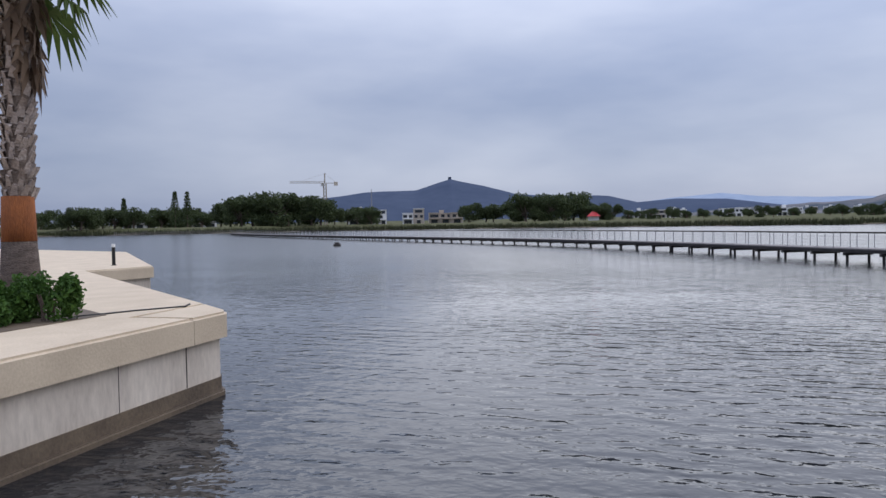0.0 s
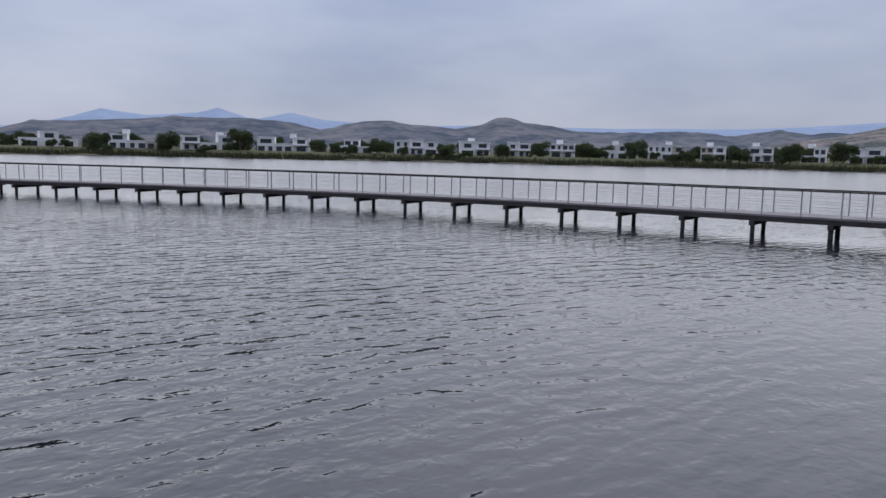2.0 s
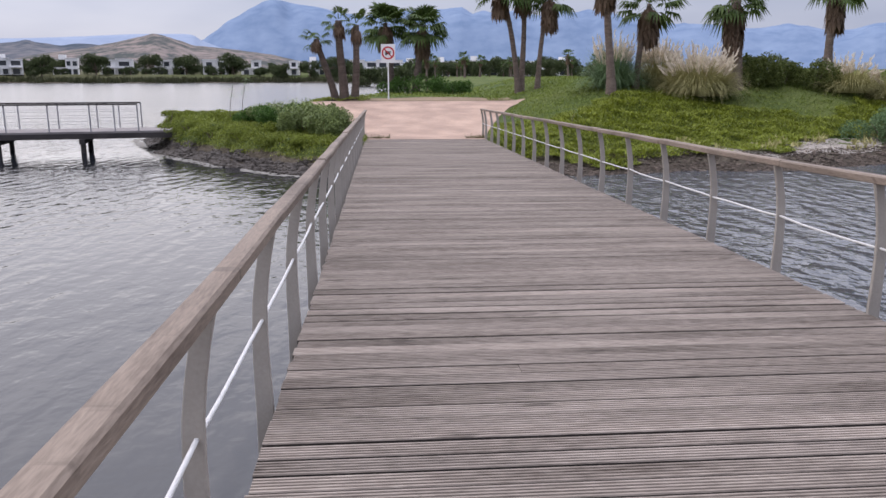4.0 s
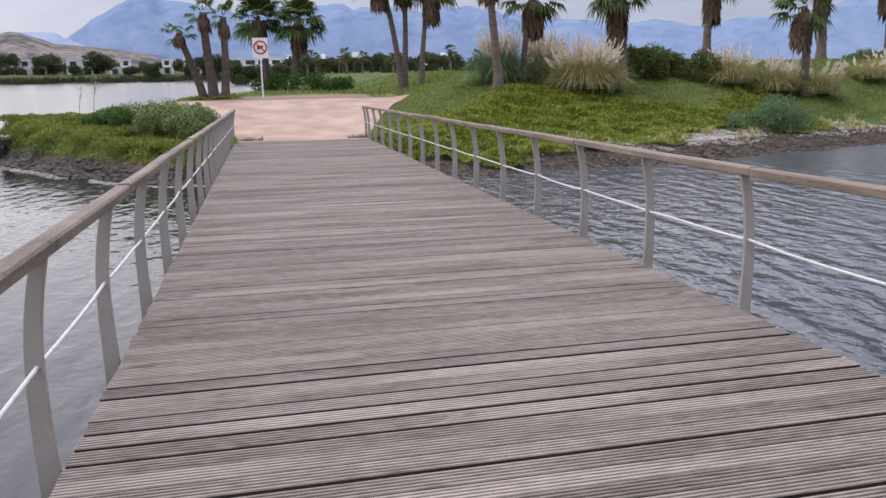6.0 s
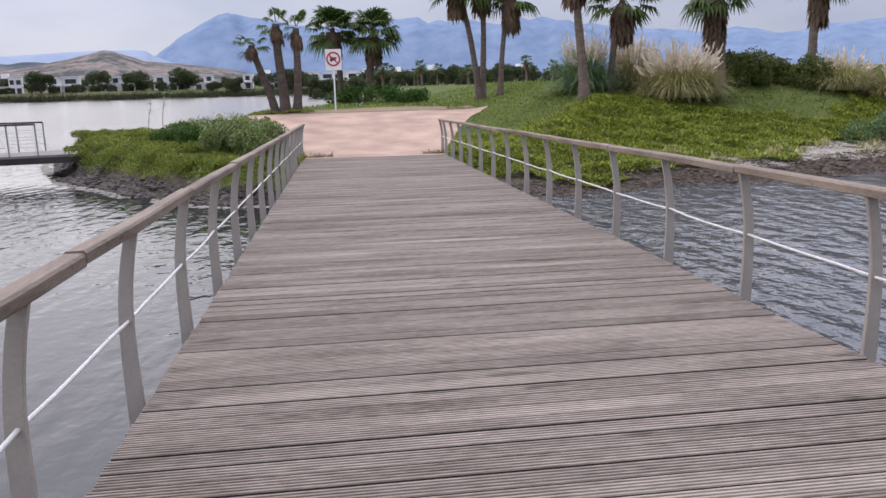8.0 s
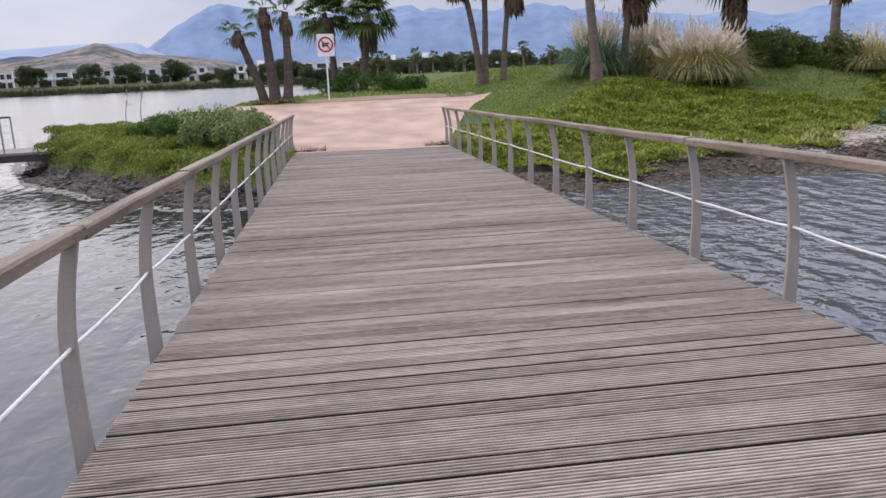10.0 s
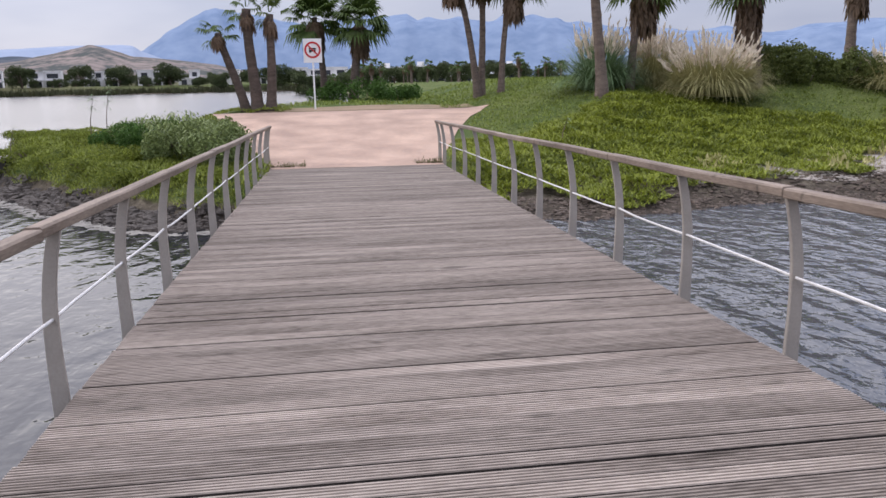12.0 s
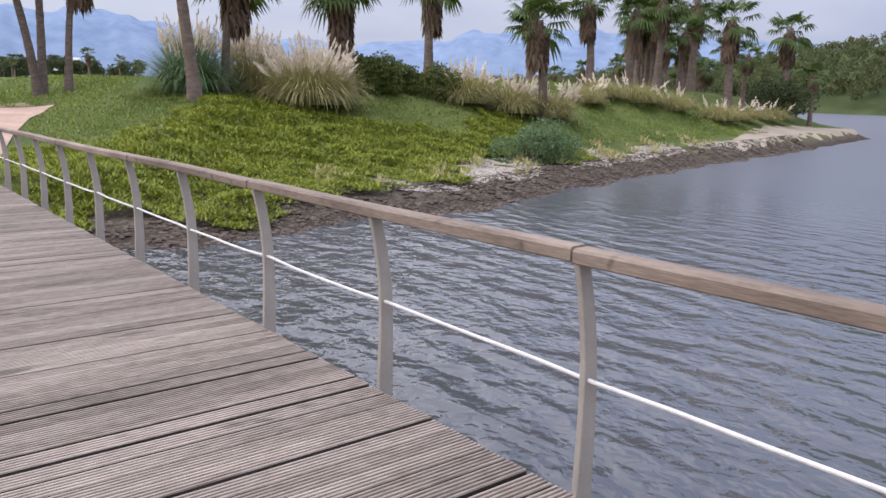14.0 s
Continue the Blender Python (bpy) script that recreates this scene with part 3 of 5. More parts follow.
SLOPE_MARKS = [(-100, 4.0), (-80, 4.2), (-67, 3.7), (-64.9, 3.4), (-61.6, 2.9), (-58, 2.2), (-54, 1.5), (-49, 1.0), (-44, 0.5), (-38, 0.2)]
# the farther ranges carry their haze in the base colour
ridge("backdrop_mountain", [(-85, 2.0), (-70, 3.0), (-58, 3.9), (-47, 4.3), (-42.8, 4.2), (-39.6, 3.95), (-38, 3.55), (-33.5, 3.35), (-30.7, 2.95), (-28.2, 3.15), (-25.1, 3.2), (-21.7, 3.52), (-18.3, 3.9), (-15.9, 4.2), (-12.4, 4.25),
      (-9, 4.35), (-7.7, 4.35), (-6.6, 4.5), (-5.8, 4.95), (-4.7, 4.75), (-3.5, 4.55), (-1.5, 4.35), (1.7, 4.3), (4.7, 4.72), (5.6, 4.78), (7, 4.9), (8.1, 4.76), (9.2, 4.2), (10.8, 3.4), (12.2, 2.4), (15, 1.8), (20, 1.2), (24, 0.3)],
      4100, 700, HILL_MOUNTAIN_HAZE, "mountain range behind the lake, coloured with blue haze", 0.3, 5)
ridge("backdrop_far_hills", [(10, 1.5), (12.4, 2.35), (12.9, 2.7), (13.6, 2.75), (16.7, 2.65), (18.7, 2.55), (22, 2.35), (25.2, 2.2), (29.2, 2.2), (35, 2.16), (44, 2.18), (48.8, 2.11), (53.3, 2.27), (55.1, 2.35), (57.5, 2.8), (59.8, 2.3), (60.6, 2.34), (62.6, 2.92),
      (64, 2.6), (67.3, 2.3), (70.2, 2.65), (71.9, 2.1), (75, 1.3), (79, 1.35), (82.7, 1.5), (85.3, 1.8), (88.3, 1.6), (93, 1.0)], 3700, 600, HILL_PALE_HAZE, "far hills coloured with pale blue haze", 0.08, 2)
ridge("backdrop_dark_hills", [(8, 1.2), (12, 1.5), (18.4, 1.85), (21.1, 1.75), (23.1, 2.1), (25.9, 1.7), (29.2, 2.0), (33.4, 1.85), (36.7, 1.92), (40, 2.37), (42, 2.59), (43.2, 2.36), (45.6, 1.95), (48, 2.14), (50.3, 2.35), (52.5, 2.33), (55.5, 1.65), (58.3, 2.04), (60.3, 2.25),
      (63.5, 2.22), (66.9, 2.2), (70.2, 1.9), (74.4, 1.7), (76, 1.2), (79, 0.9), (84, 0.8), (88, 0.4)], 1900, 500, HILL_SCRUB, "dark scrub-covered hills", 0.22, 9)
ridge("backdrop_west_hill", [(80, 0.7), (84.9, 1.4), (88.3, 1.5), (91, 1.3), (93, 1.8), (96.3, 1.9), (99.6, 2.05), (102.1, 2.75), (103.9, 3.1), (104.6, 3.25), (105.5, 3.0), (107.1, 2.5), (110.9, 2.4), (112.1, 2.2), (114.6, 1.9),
      (119, 1.2), (126, 0.5)], 2600, 500, HILL_BLUE_HAZE, "hill coloured with blue-grey haze, with a small summit tower", 0.05, 4)
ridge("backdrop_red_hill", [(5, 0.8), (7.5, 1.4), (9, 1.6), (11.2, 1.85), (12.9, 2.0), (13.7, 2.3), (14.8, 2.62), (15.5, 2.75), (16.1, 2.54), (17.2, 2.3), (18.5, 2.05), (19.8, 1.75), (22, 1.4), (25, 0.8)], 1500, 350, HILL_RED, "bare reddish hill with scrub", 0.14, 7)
ridge("backdrop_wooded_slope", SLOPE_MARKS, 330, 120, HILL_WOOD, "wooded green slope beyond the shore", 0.1, 3)

# ---------------------------------------------------------------- footbridge
SLOPE = 1.15
BRIDGE = pose(0, 0, 0, -SLOPE)
HALF = 2.15
Y0, Y1 = -6.4, 29.9
PITCH = 0.14


bridge = thing("footbridge", "long timber-decked footbridge over the lake inlet", "footbridge", kind="structure", at=BRIDGE)
for sx in (-1, 1):
    bm = box(0.12, Y1 - Y0, 0.3, sx * (HALF - 0.11), (Y0 + Y1) / 2, -0.19, 0.01)
    part("edge_beam", bm, BEAM_MAT, bridge, "dark timber edge beam under the boards")
for sx in (-0.7, 0.7):
    part("joist", box(0.14, Y1 - Y0, 0.28, sx, (Y0 + Y1) / 2, -0.18), BEAM_MAT, bridge)
# added sheet, no real part: backs the open joints with dark for their shade
part("under_planking", box(4.0, Y1 - Y0 - 0.5, 0.03, -0.04, (Y0 + Y1) / 2 - 0.2, -0.1), BEAM_MAT, bridge, "added dark sheet below the open joints")
for y in (-5.5, 3.0, 11.5, 20.0):
    part("cross_beam", box(4.0, 0.25, 0.25, 0, y, -0.46), BEAM_MAT, bridge)
    for sx in (-1.4, 1.4):
        part("pile", tube([(sx, y, -2.6 - y * 0.0), (sx, y, -0.58)], 0.14, 10), BEAM_MAT, bridge)
part("end_wall", box(4.3, 0.35, 2.0, 0, Y1 - 0.22, -1.06), CONCRETE, bridge, "concrete bank seat at the end of the deck")


def post_mesh(side):
    """A bowed, tapering flat post; bulges outwards at mid height."""
    bm = bmesh.new()
    prev = None
    for z, off, w in ((-0.3, 0.02, 0.1), (-0.1, 0.021, 0.097), (0.08, 0.025, 0.093), (0.25, 0.03, 0.087), (0.42, 0.03, 0.082), (0.58, 0.024, 0.077), (0.72, 0.008, 0.074), (0.85, -0.014, 0.071), (0.94, -0.034, 0.07), (0.99, -0.045, 0.07)):
        c = side * (HALF + off)
        t = 0.016
        ring = [bm.verts.new((c + dx * w / 2, dy * t, z)) for dx, dy in ((-1, -1), (1, -1), (1, 1), (-1, 1))]
        if prev:
            for k in range(4):
                bm.faces.new((prev[k], prev[(k + 1) % 4], ring[(k + 1) % 4], ring[k]))
        else:
            bm.faces.new(ring[::-1])
        prev = ring
    bm.faces.new(prev)
    bmesh.ops.recalc_face_normals(bm, faces=bm.faces[:])
    es = [e for e in bm.edges if e.is_manifold and e.calc_face_angle(0) > 1.0]
    bmesh.ops.bevel(bm, geom=es, offset=0.004, segments=1, affect="EDGES")
    me = bpy.data.meshes.new("post")
    bm.to_mesh(me)
    me.materials.append(POST_PAINT)
    bm.free()
    return me


POST_Y = [28.3 - 1.5 * k for k in range(23, -2, -1)] + [30.62]
for side in (-1, 1):
    rail = thing("railing", "bridge railing of bowed taupe posts, timber handrail and white rope", "railing", "bridge railings", 
                 at=BRIDGE @ (pose(-0.09, 0.17, -0.035) if side < 0 else pose(-0.02, 0, 0)))
    me = post_mesh(side)
    for y in POST_Y:
        p = new("post", me)
        p.parent = rail
        p.matrix_basis = pose(0, y + (0.045 if side > 0 else 0), 0)
    rnd = random.Random(5 + side)
    # handrail in lengths that butt end to end
    cuts = [Y0 + 0.05, -2.2, 0.4, 2.85 if side < 0 else 3.9, 6.1, 8.72 if side > 0 else 9.4, 11.9, 14.86 if side > 0 else 14.5, 17.9, 20.7, 23.8, 26.8, 30.72]
    for a, b in zip(cuts, cuts[1:]):
        bm = bmesh.new()
        n, rings = 7, []
        w, h = 0.098, 0.062
        twist = rnd.uniform(-0.02, 0.02)
        lift0, lift1 = rnd.uniform(-0.004, 0.004), rnd.uniform(-0.004, 0.004)
        for i in range(n):
            u = i / (n - 1)
            y = a + 0.003 + (b - a - 0.006) * u
            z = 1.02 + lift0 + (lift1 - lift0) * u + 0.004 * math.sin(u * 5 + a)
            x = side * (HALF - 0.045) + 0.004 * math.sin(u * 4 + 2 * a)
            sh = [(-w / 2, -h / 2 + .006), (-w / 2 + .006, -h / 2), (w / 2 - .006, -h / 2), (w / 2, -h / 2 + .006), (w / 2, h / 2 - .012), (w / 2 - .012, h / 2), (-w / 2 + .012, h / 2), (-w / 2, h / 2 - .012)]
            rings.append([bm.verts.new((x + px, y, z + pz + px * twist)) for px, pz in sh])
        for q, r in zip(rings, rings[1:]):
            for k in range(8):
                bm.faces.new((q[k], q[(k + 1) % 8], r[(k + 1) % 8], r[k]))
        bm.faces.new(rings[0][::-1])
        bm.faces.new(rings[-1])
        bmesh.ops.recalc_face_normals(bm, faces=bm.faces[:])
        part("handrail", bm, RAIL_WOOD, rail, "weathered brown timber handrail length")
    pts = []
    for i, y in enumerate(POST_Y):
        inner = side * (HALF + 0.015)
        pts.append((inner, y, 0.5 + 0.012 * math.sin(i * 2.1)))
        if i < len(POST_Y) - 1:
            gap = POST_Y[i + 1] - y
            for u in (0.25, 0.5, 0.75):
                pts.append((side * (HALF + 0.015), y + gap * u, 0.5 - 0.007 * math.sin(u * math.pi) * (1 + 0.6 * math.sin(i * 1.7))))
    part("rope", tube(pts, 0.01, 8), ROPE_MAT, rail, "white rope threaded through the posts", smooth=True)

# ---------------------------------------------------------------- curved pier
PIER = [(-10.6, 36.35), (-14, 35.6), (-24, 33.7), (-31, 31.6), (-39.4, 28.3), (-49.5, 23), (-60, 16.3), (-78, 5.4), (-94, -5.5), (-113, -21), (-140, -47), (-190, -94), (-253, -146)]


def along(points, step):
    ps = [Vector(p) for p in points]
    smooth_ = []
    for i in range(len(ps) - 1):
        p0, p1, p2, p3 = ps[max(i - 1, 0)], ps[i], ps[i + 1], ps[min(i + 2, len(ps) - 1)]
        for k in range(24):
            u = k / 24
            smooth_.append(0.5 * (2 * p1 + (p2 - p0) * u + (2 * p0 - 5 * p1 + 4 * p2 - p3) * u * u + (3 * p1 - p0 - 3 * p2 + p3) * u ** 3))
    smooth_.append(ps[-1])
    out, left = [smooth_[0]], step
    for a, b in zip(smooth_, smooth_[1:]):
        d = (b - a).length
        pos = 0
        while d - pos >= left:
            pos += left
            out.append(a + (b - a) * (pos / d))
            left = step
        left -= d - pos
    return out


pier = thing("pier", "long curving timber pier on dark piles with thin railings", "pier", kind="structure")
spine = along(PIER, 3.1)
PZ = -0.62
PW = 1.1


def side_of(i):
    d = (spine[min(i + 1, len(spine) - 1)] - spine[max(i - 1, 0)]).normalized()
    return Vector((-d.y, d.x))


def ribbon(off, z, w, h, short=0.0):
    """A beam that follows the pier at a sideways distance; short: left out at the shore end."""
    bm = bmesh.new()
    rings = []
    for i, p in enumerate(spine):
        nrm = side_of(i)
        c = p + nrm * off
        if i == 0:
            c = c + (spine[1] - spine[0]).normalized() * short
        rings.append([bm.verts.new((c.x + nrm.x * dx * w / 2, c.y + nrm.y * dx * w / 2, z + dz * h / 2)) for dx, dz in ((-1, -1), (1, -1), (1, 1), (-1, 1))])
    for q, r in zip(rings, rings[1:]):
        for k in range(4):
            bm.faces.new((q[k], q[(k + 1) % 4], r[(k + 1) % 4], r[k]))
    bm.faces.new(rings[0][::-1])
    bm.faces.new(rings[-1])
    bmesh.ops.recalc_face_normals(bm, faces=bm.faces[:])
    return bm


part("deck", ribbon(0, PZ - 0.04, 2 * PW, 0.08), PIER_DECK, pier, "grey boarded pier deck")
for s in (-1, 1):
    part("edge_beam", ribbon(s * (PW - 0.08), PZ - 0.19, 0.14, 0.22), PIER_DARK, pier)
    part("handrail", ribbon(s * (PW - 0.05), PZ + 1.08, 0.09, 0.06, 1.3), PIER_DARK, pier, "dark pier handrail")
    for z in (0.3, 0.55, 0.8):
        part("wire", ribbon(s * (PW - 0.05), PZ + z, 0.012, 0.012, 1.3), PIER_METAL, pier)
pile_me = part("pile", tube([(0, 0, -1.5), (0, 0, 0)], 0.1, 8), PIER_DARK, pier).data
cap_me = part("cross_beam", box(2.5, 0.2, 0.2, 0, 0, -0.1), PIER_DARK, pier).data
for o in [o for o in pier.children if o.name.startswith(("pile", "cross_beam"))]:
    bpy.data.objects.remove(o)
rail_bm = box(0.045, 0.045, 1.1, 0, 0, 0.55)
rail_me = part("rail_post", rail_bm, PIER_METAL, pier)
rail_post = rail_me.data
bpy.data.objects.remove(rail_me)
for i, p in enumerate(spine):
    nrm = side_of(i)
    ang = math.degrees(math.atan2(nrm.y, nrm.x))
    onward = (spine[min(i + 1, len(spine) - 1)] - spine[max(i - 1, 0)]).normalized()
    first = p + onward * 1.3 if i == 0 else p
    if i >= 1:
        p = p + onward * 0.36
        o = new("cross_beam", cap_me)
        o.parent, o.matrix_basis = pier, pose(p.x, p.y, PZ - 0.3, 0, 0, ang)
        for s in (-1, 1):
            o = new("pile", pile_me)
            o.parent, o.matrix_basis = pier, pose(p.x + nrm.x * s * 0.95, p.y + nrm.y * s * 0.95, PZ - 0.48) @ Matrix.Diagonal((1.1 if i == 1 else 1, 1.1 if i == 1 else 1, 1, 1))
    for s in (-1, 1):
        o = new("rail_post", rail_post)
        o.parent, o.matrix_basis = pier, pose(first.x + nrm.x * s * (PW - 0.05), first.y + nrm.y * s * (PW - 0.05), PZ - 0.01)
        if i < len(spine) - 1 and i < 40:
            q = (first + spine[i + 1]) / 2
            o = new("rail_post", rail_post)
            o.parent, o.matrix_basis = pier, pose(q.x + nrm.x * s * (PW - 0.05), q.y + nrm.y * s * (PW - 0.05), PZ - 0.01)

# ---------------------------------------------------------------- quay
def prism(outline, z0, z1, bevel=0.0):
    bm = bmesh.new()
    f = bm.faces.new([bm.verts.new((x, y, z0)) for x, y in outline])
    r = bmesh.ops.extrude_face_region(bm, geom=[f])
    bmesh.ops.translate(bm, verts=[v for v in r["geom"] if isinstance(v, bmesh.types.BMVert)], vec=(0, 0, z1 - z0))
    bmesh.ops.recalc_face_normals(bm, faces=bm.faces[:])
    if bevel:
        es = [e for e in bm.edges if all(v.co.z > z1 - 1e-4 for v in e.verts)]
        bmesh.ops.bevel(bm, geom=es, offset=bevel, segments=3, affect="EDGES")
    return bm


def inset(outline, d):
    """Shrinks a convex-ish outline, given counter-clockwise, by d."""
    out = []
    n = len(outline)
    for i in range(n):
        a, b, c = Vector(outline[i - 1]), Vector(outline[i]), Vector(outline[(i + 1) % n])
        n1, n2 = (b - a).normalized(), (c - b).normalized()
        n1, n2 = Vector((-n1.y, n1.x)), Vector((-n2.y, n2.x))
        m = (n1 + n2) / (1 + n1.dot(n2))
        out.append(tuple(b + m * d))
    return out


QUAY = [(60, -6.5), (-14.6, -6.58), (-14.84, -6.72), (-26.5, -19.6), (-29.6, -18.9), (-47, -33.5), (-60, -60), (60, -60)]
quay = thing("quay", "pale concrete quay with a rounded sand-coloured coping", "quay", kind="structure")
part("wall", prism(inset(QUAY, 0.14), -1.16, -0.42), CONCRETE, quay, "pale streaked concrete wall face")
part("wet_band", prism(inset(QUAY, 0.12), -2.6, -1.16), WET_CONCRETE, quay, "brown tide-stained concrete foot")
part("foot_ledge", prism(inset(QUAY, 0.06), -2.6, -1.4, 0.03), WET_CONCRETE, quay, "brown projecting footing")
CORNER = [(-13.56, -6.58), (-14.6, -6.58), (-14.84, -6.72), (-15.85, -7.8), (-13.56, -7.8)]
REST = [(60, -6.5), (-13.545, -6.58), (-13.545, -7.812), (-15.862, -7.812), (-26.5, -19.6), (-29.6, -18.9), (-47, -33.5), (-60, -60), (60, -60)]
part("coping", prism(REST, -0.42, 0.05, 0.05), CAP_STONE, quay, "sand-coloured overhanging coping slab")
part("coping", prism(CORNER, -0.42, 0.05, 0.05), CAP_STONE, quay, "sand-coloured overhanging coping slab")
for x in (-13.5, -11.75, -9.3, -5.2):
    part("joint", box(0.012 if x != -13.5 else 0.02, 0.02, 1.5, x, -6.722, -1.1), PIER_DARK, quay, "dark open joint in the wall")

# ---------------------------------------------------------------- plants
def blades(spec, rnd):
    """Narrow folded blades: (root, direction, length, width, droop) -> verts, faces."""
    verts, faces = [], []
    for root, way, length, width, droop in spec:
        p, d = Vector(root), Vector(way).normalized()
        side = d.cross(Vector((0, 0, 1)))
        side = side.normalized() if side.length > 1e-3 else Vector((1, 0, 0))
        b = len(verts)
        steps = 3
        for i in range(steps):
            w = width * (1 - 0.25 * i)
            verts += [p - side * w / 2, p + side * w / 2]
            p = p + d * (length / steps)
            d = (d + Vector((0, 0, -droop / steps))).normalized()
        verts.append(p)
        for i in range(steps - 1):
            k = b + 2 * i
            faces.append((k, k + 1, k + 3, k + 2))
        faces.append((b + 2 * steps - 2, b + 2 * steps - 1, b + 2 * steps))
    return verts, faces


def fan_leaf(verts, faces, root, way, stalk, radius, droop, rnd, fingers=15):
    """One fan palm leaf: a stalk and a folded fan of drooping fingers."""
    d = Vector(way).normalized()
    side = d.cross(Vector((0, 0, 1)))
    side = side.normalized() if side.length > 1e-3 else Vector((1, 0, 0))
    up = side.cross(d)
    root = Vector(root)
    hub = root + d * stalk + Vector((0, 0, -droop * stalk * 0.25))
    b = len(verts)
    verts += [root - side * 0.025, root + side * 0.025, hub + side * 0.015, hub - side * 0.015]
    faces.append((b, b + 1, b + 2, b + 3))
    for k in range(fingers):
        a = radians(-115 + 230 * k / (fingers - 1)) + rnd.uniform(-0.05, 0.05)
        f = (d * math.cos(a) + side * math.sin(a)).normalized()
        ln = radius * (0.75 + 0.25 * math.cos(a)) * rnd.uniform(0.85, 1.05)
        perp = (side * math.cos(a) - d * math.sin(a)).normalized()
        w = 2.2 * radius / fingers
        mid = hub + f * ln * 0.6 + up * 0.06 * radius - Vector((0, 0, droop * ln * 0.12))
        tip = hub + f * ln - Vector((0, 0, droop * ln * 0.55))
        b = len(verts)
        verts += [hub, mid - perp * w / 2, mid + perp * w / 2 + up * 0.03, tip]
        faces += [(b, b + 1, b + 2), (b + 1, b + 3, b + 2)]


def palm(label, tall, lean, girth, crown, skirt, seed, at, group="lakeside palms", boots=0.0, leaf=1.0, kinks=0.15, bark=BARK, thick=1.0):
    rnd = random.Random(seed)
    root = thing("palm_tree", label, "palm tree", group, at=at)
    n = 26
    ph = rnd.uniform(0, 6)
    pts, rad = [], []
    for i in range(n):
        u = i / (n - 1)
        pts.append((lean[0] * u ** 1.3 + kinks * math.sin(u * 3 + ph) * u, lean[1] * u ** 1.3, tall * u - 0.15))
        rad.append(girth * (1 + 0.55 * math.exp(-u * 9) - 0.25 * u) * (1 + 0.06 * (i % 2)) * rnd.uniform(0.96, 1.04))
    part("trunk", tube(pts, rad, 10), bark, root, smooth=True)
    top = Vector(pts[-1])
    if skirt > 0:
        verts, faces = [], []
        for k in range(int((26 + 60 * skirt) * thick)):
            a = rnd.uniform(0, math.tau)
            h = rnd.uniform(0.0, skirt)
            c = top - Vector((0, 0, h))
            out = Vector((math.cos(a), math.sin(a), rnd.uniform(-4.5, -1.5)))
            fan_leaf(verts, faces, c + 0.1 * Vector((math.cos(a), math.sin(a), 0)), out, 0.28 * leaf, 0.62 * leaf, 1.1, rnd, 7)
        shaped("dead_skirt", verts, faces, FROND_DRY, root, "hanging brown dead fronds")
    verts, faces = [], []
    for k in range(crown):
        a = k * 2.4 + rnd.uniform(-0.3, 0.3)
        e = rnd.uniform(-0.55, 1.15)
        way = Vector((math.cos(a) * math.cos(e), math.sin(a) * math.cos(e), math.sin(e)))
        fan_leaf(verts, faces, top + way * 0.1, way, rnd.uniform(0.7, 1.0) * leaf, rnd.uniform(0.75, 1.0) * leaf, rnd.uniform(0.6, 1.2) - 0.3 * e, rnd)
    shaped("crown", verts, faces, FROND, root)
    if boots:
        verts, faces = [], []
        z = boots
        while z < tall - 0.3:
            u = z / tall
            for k in range(9):
                a = k * math.tau / 9 + (z * 7.3) % 1.0
                r = girth * (1.03 - 0.2 * u)
                c, s = math.cos(a), math.sin(a)
                p = Vector((lean[0] * u ** 1.3 + c * r, lean[1] * u ** 1.3 + s * r, z))
                t = Vector((-s, c, 0))
                b = len(verts)
                o = Vector((c, s, 0))
                w = girth * rnd.uniform(0.24, 0.42)
                p = p + Vector((0, 0, rnd.uniform(-0.07, 0.07)))
                t = (t + Vector((0, 0, rnd.uniform(-0.5, 0.5)))).normalized()
                o = o * rnd.uniform(0.6, 1.7)
                verts += [p - t * w, p + t * w * 0.7, p + o * 0.07 + Vector((0, 0, 0.2)) + t * w * 0.8, p + o * 0.085 + Vector((0, 0, 0.24)) - t * w * 0.1, p - o * 0.06 + Vector((0, 0, 0.26)) + t * w * 0.3]
                faces += [(b, b + 1, b + 2, b + 3), (b + 3, b + 2, b + 4), (b, b + 3, b + 4)]
            z += 0.19
        shaped("leaf_sheath", verts, faces, BARK_PALE, root, "pale cut leaf bases on the trunk")
    return root


def gz(x, y):
    return float(height(x, y))


def leaf_cloud(rnd, count, shape, size, flat=0.3):
    """Small leaves on and in a lumpy body; shape(rnd) gives a spot and its outward way."""
    verts, faces = [], []
    for _ in range(count):
        p, o = shape(rnd)
        d = (o + Vector((rnd.gauss(0, 0.5), rnd.gauss(0, 0.5), rnd.gauss(0, 0.4)))).normalized()
        t = d.orthogonal().normalized()
        t = (Matrix.Rotation(rnd.uniform(0, math.tau), 3, d) @ t)
        s = size * rnd.uniform(0.6, 1.3)
        q = d.cross(t)
        b = len(verts)
        verts += [p, p + t * s * 0.5 + q * s * 0.28 + d * s * flat, p + t * s + d * s * 0.1, p + t * s * 0.5 - q * s * 0.28 + d * s * flat]
        faces.append((b, b + 1, b + 2, b + 3))
    return verts, faces


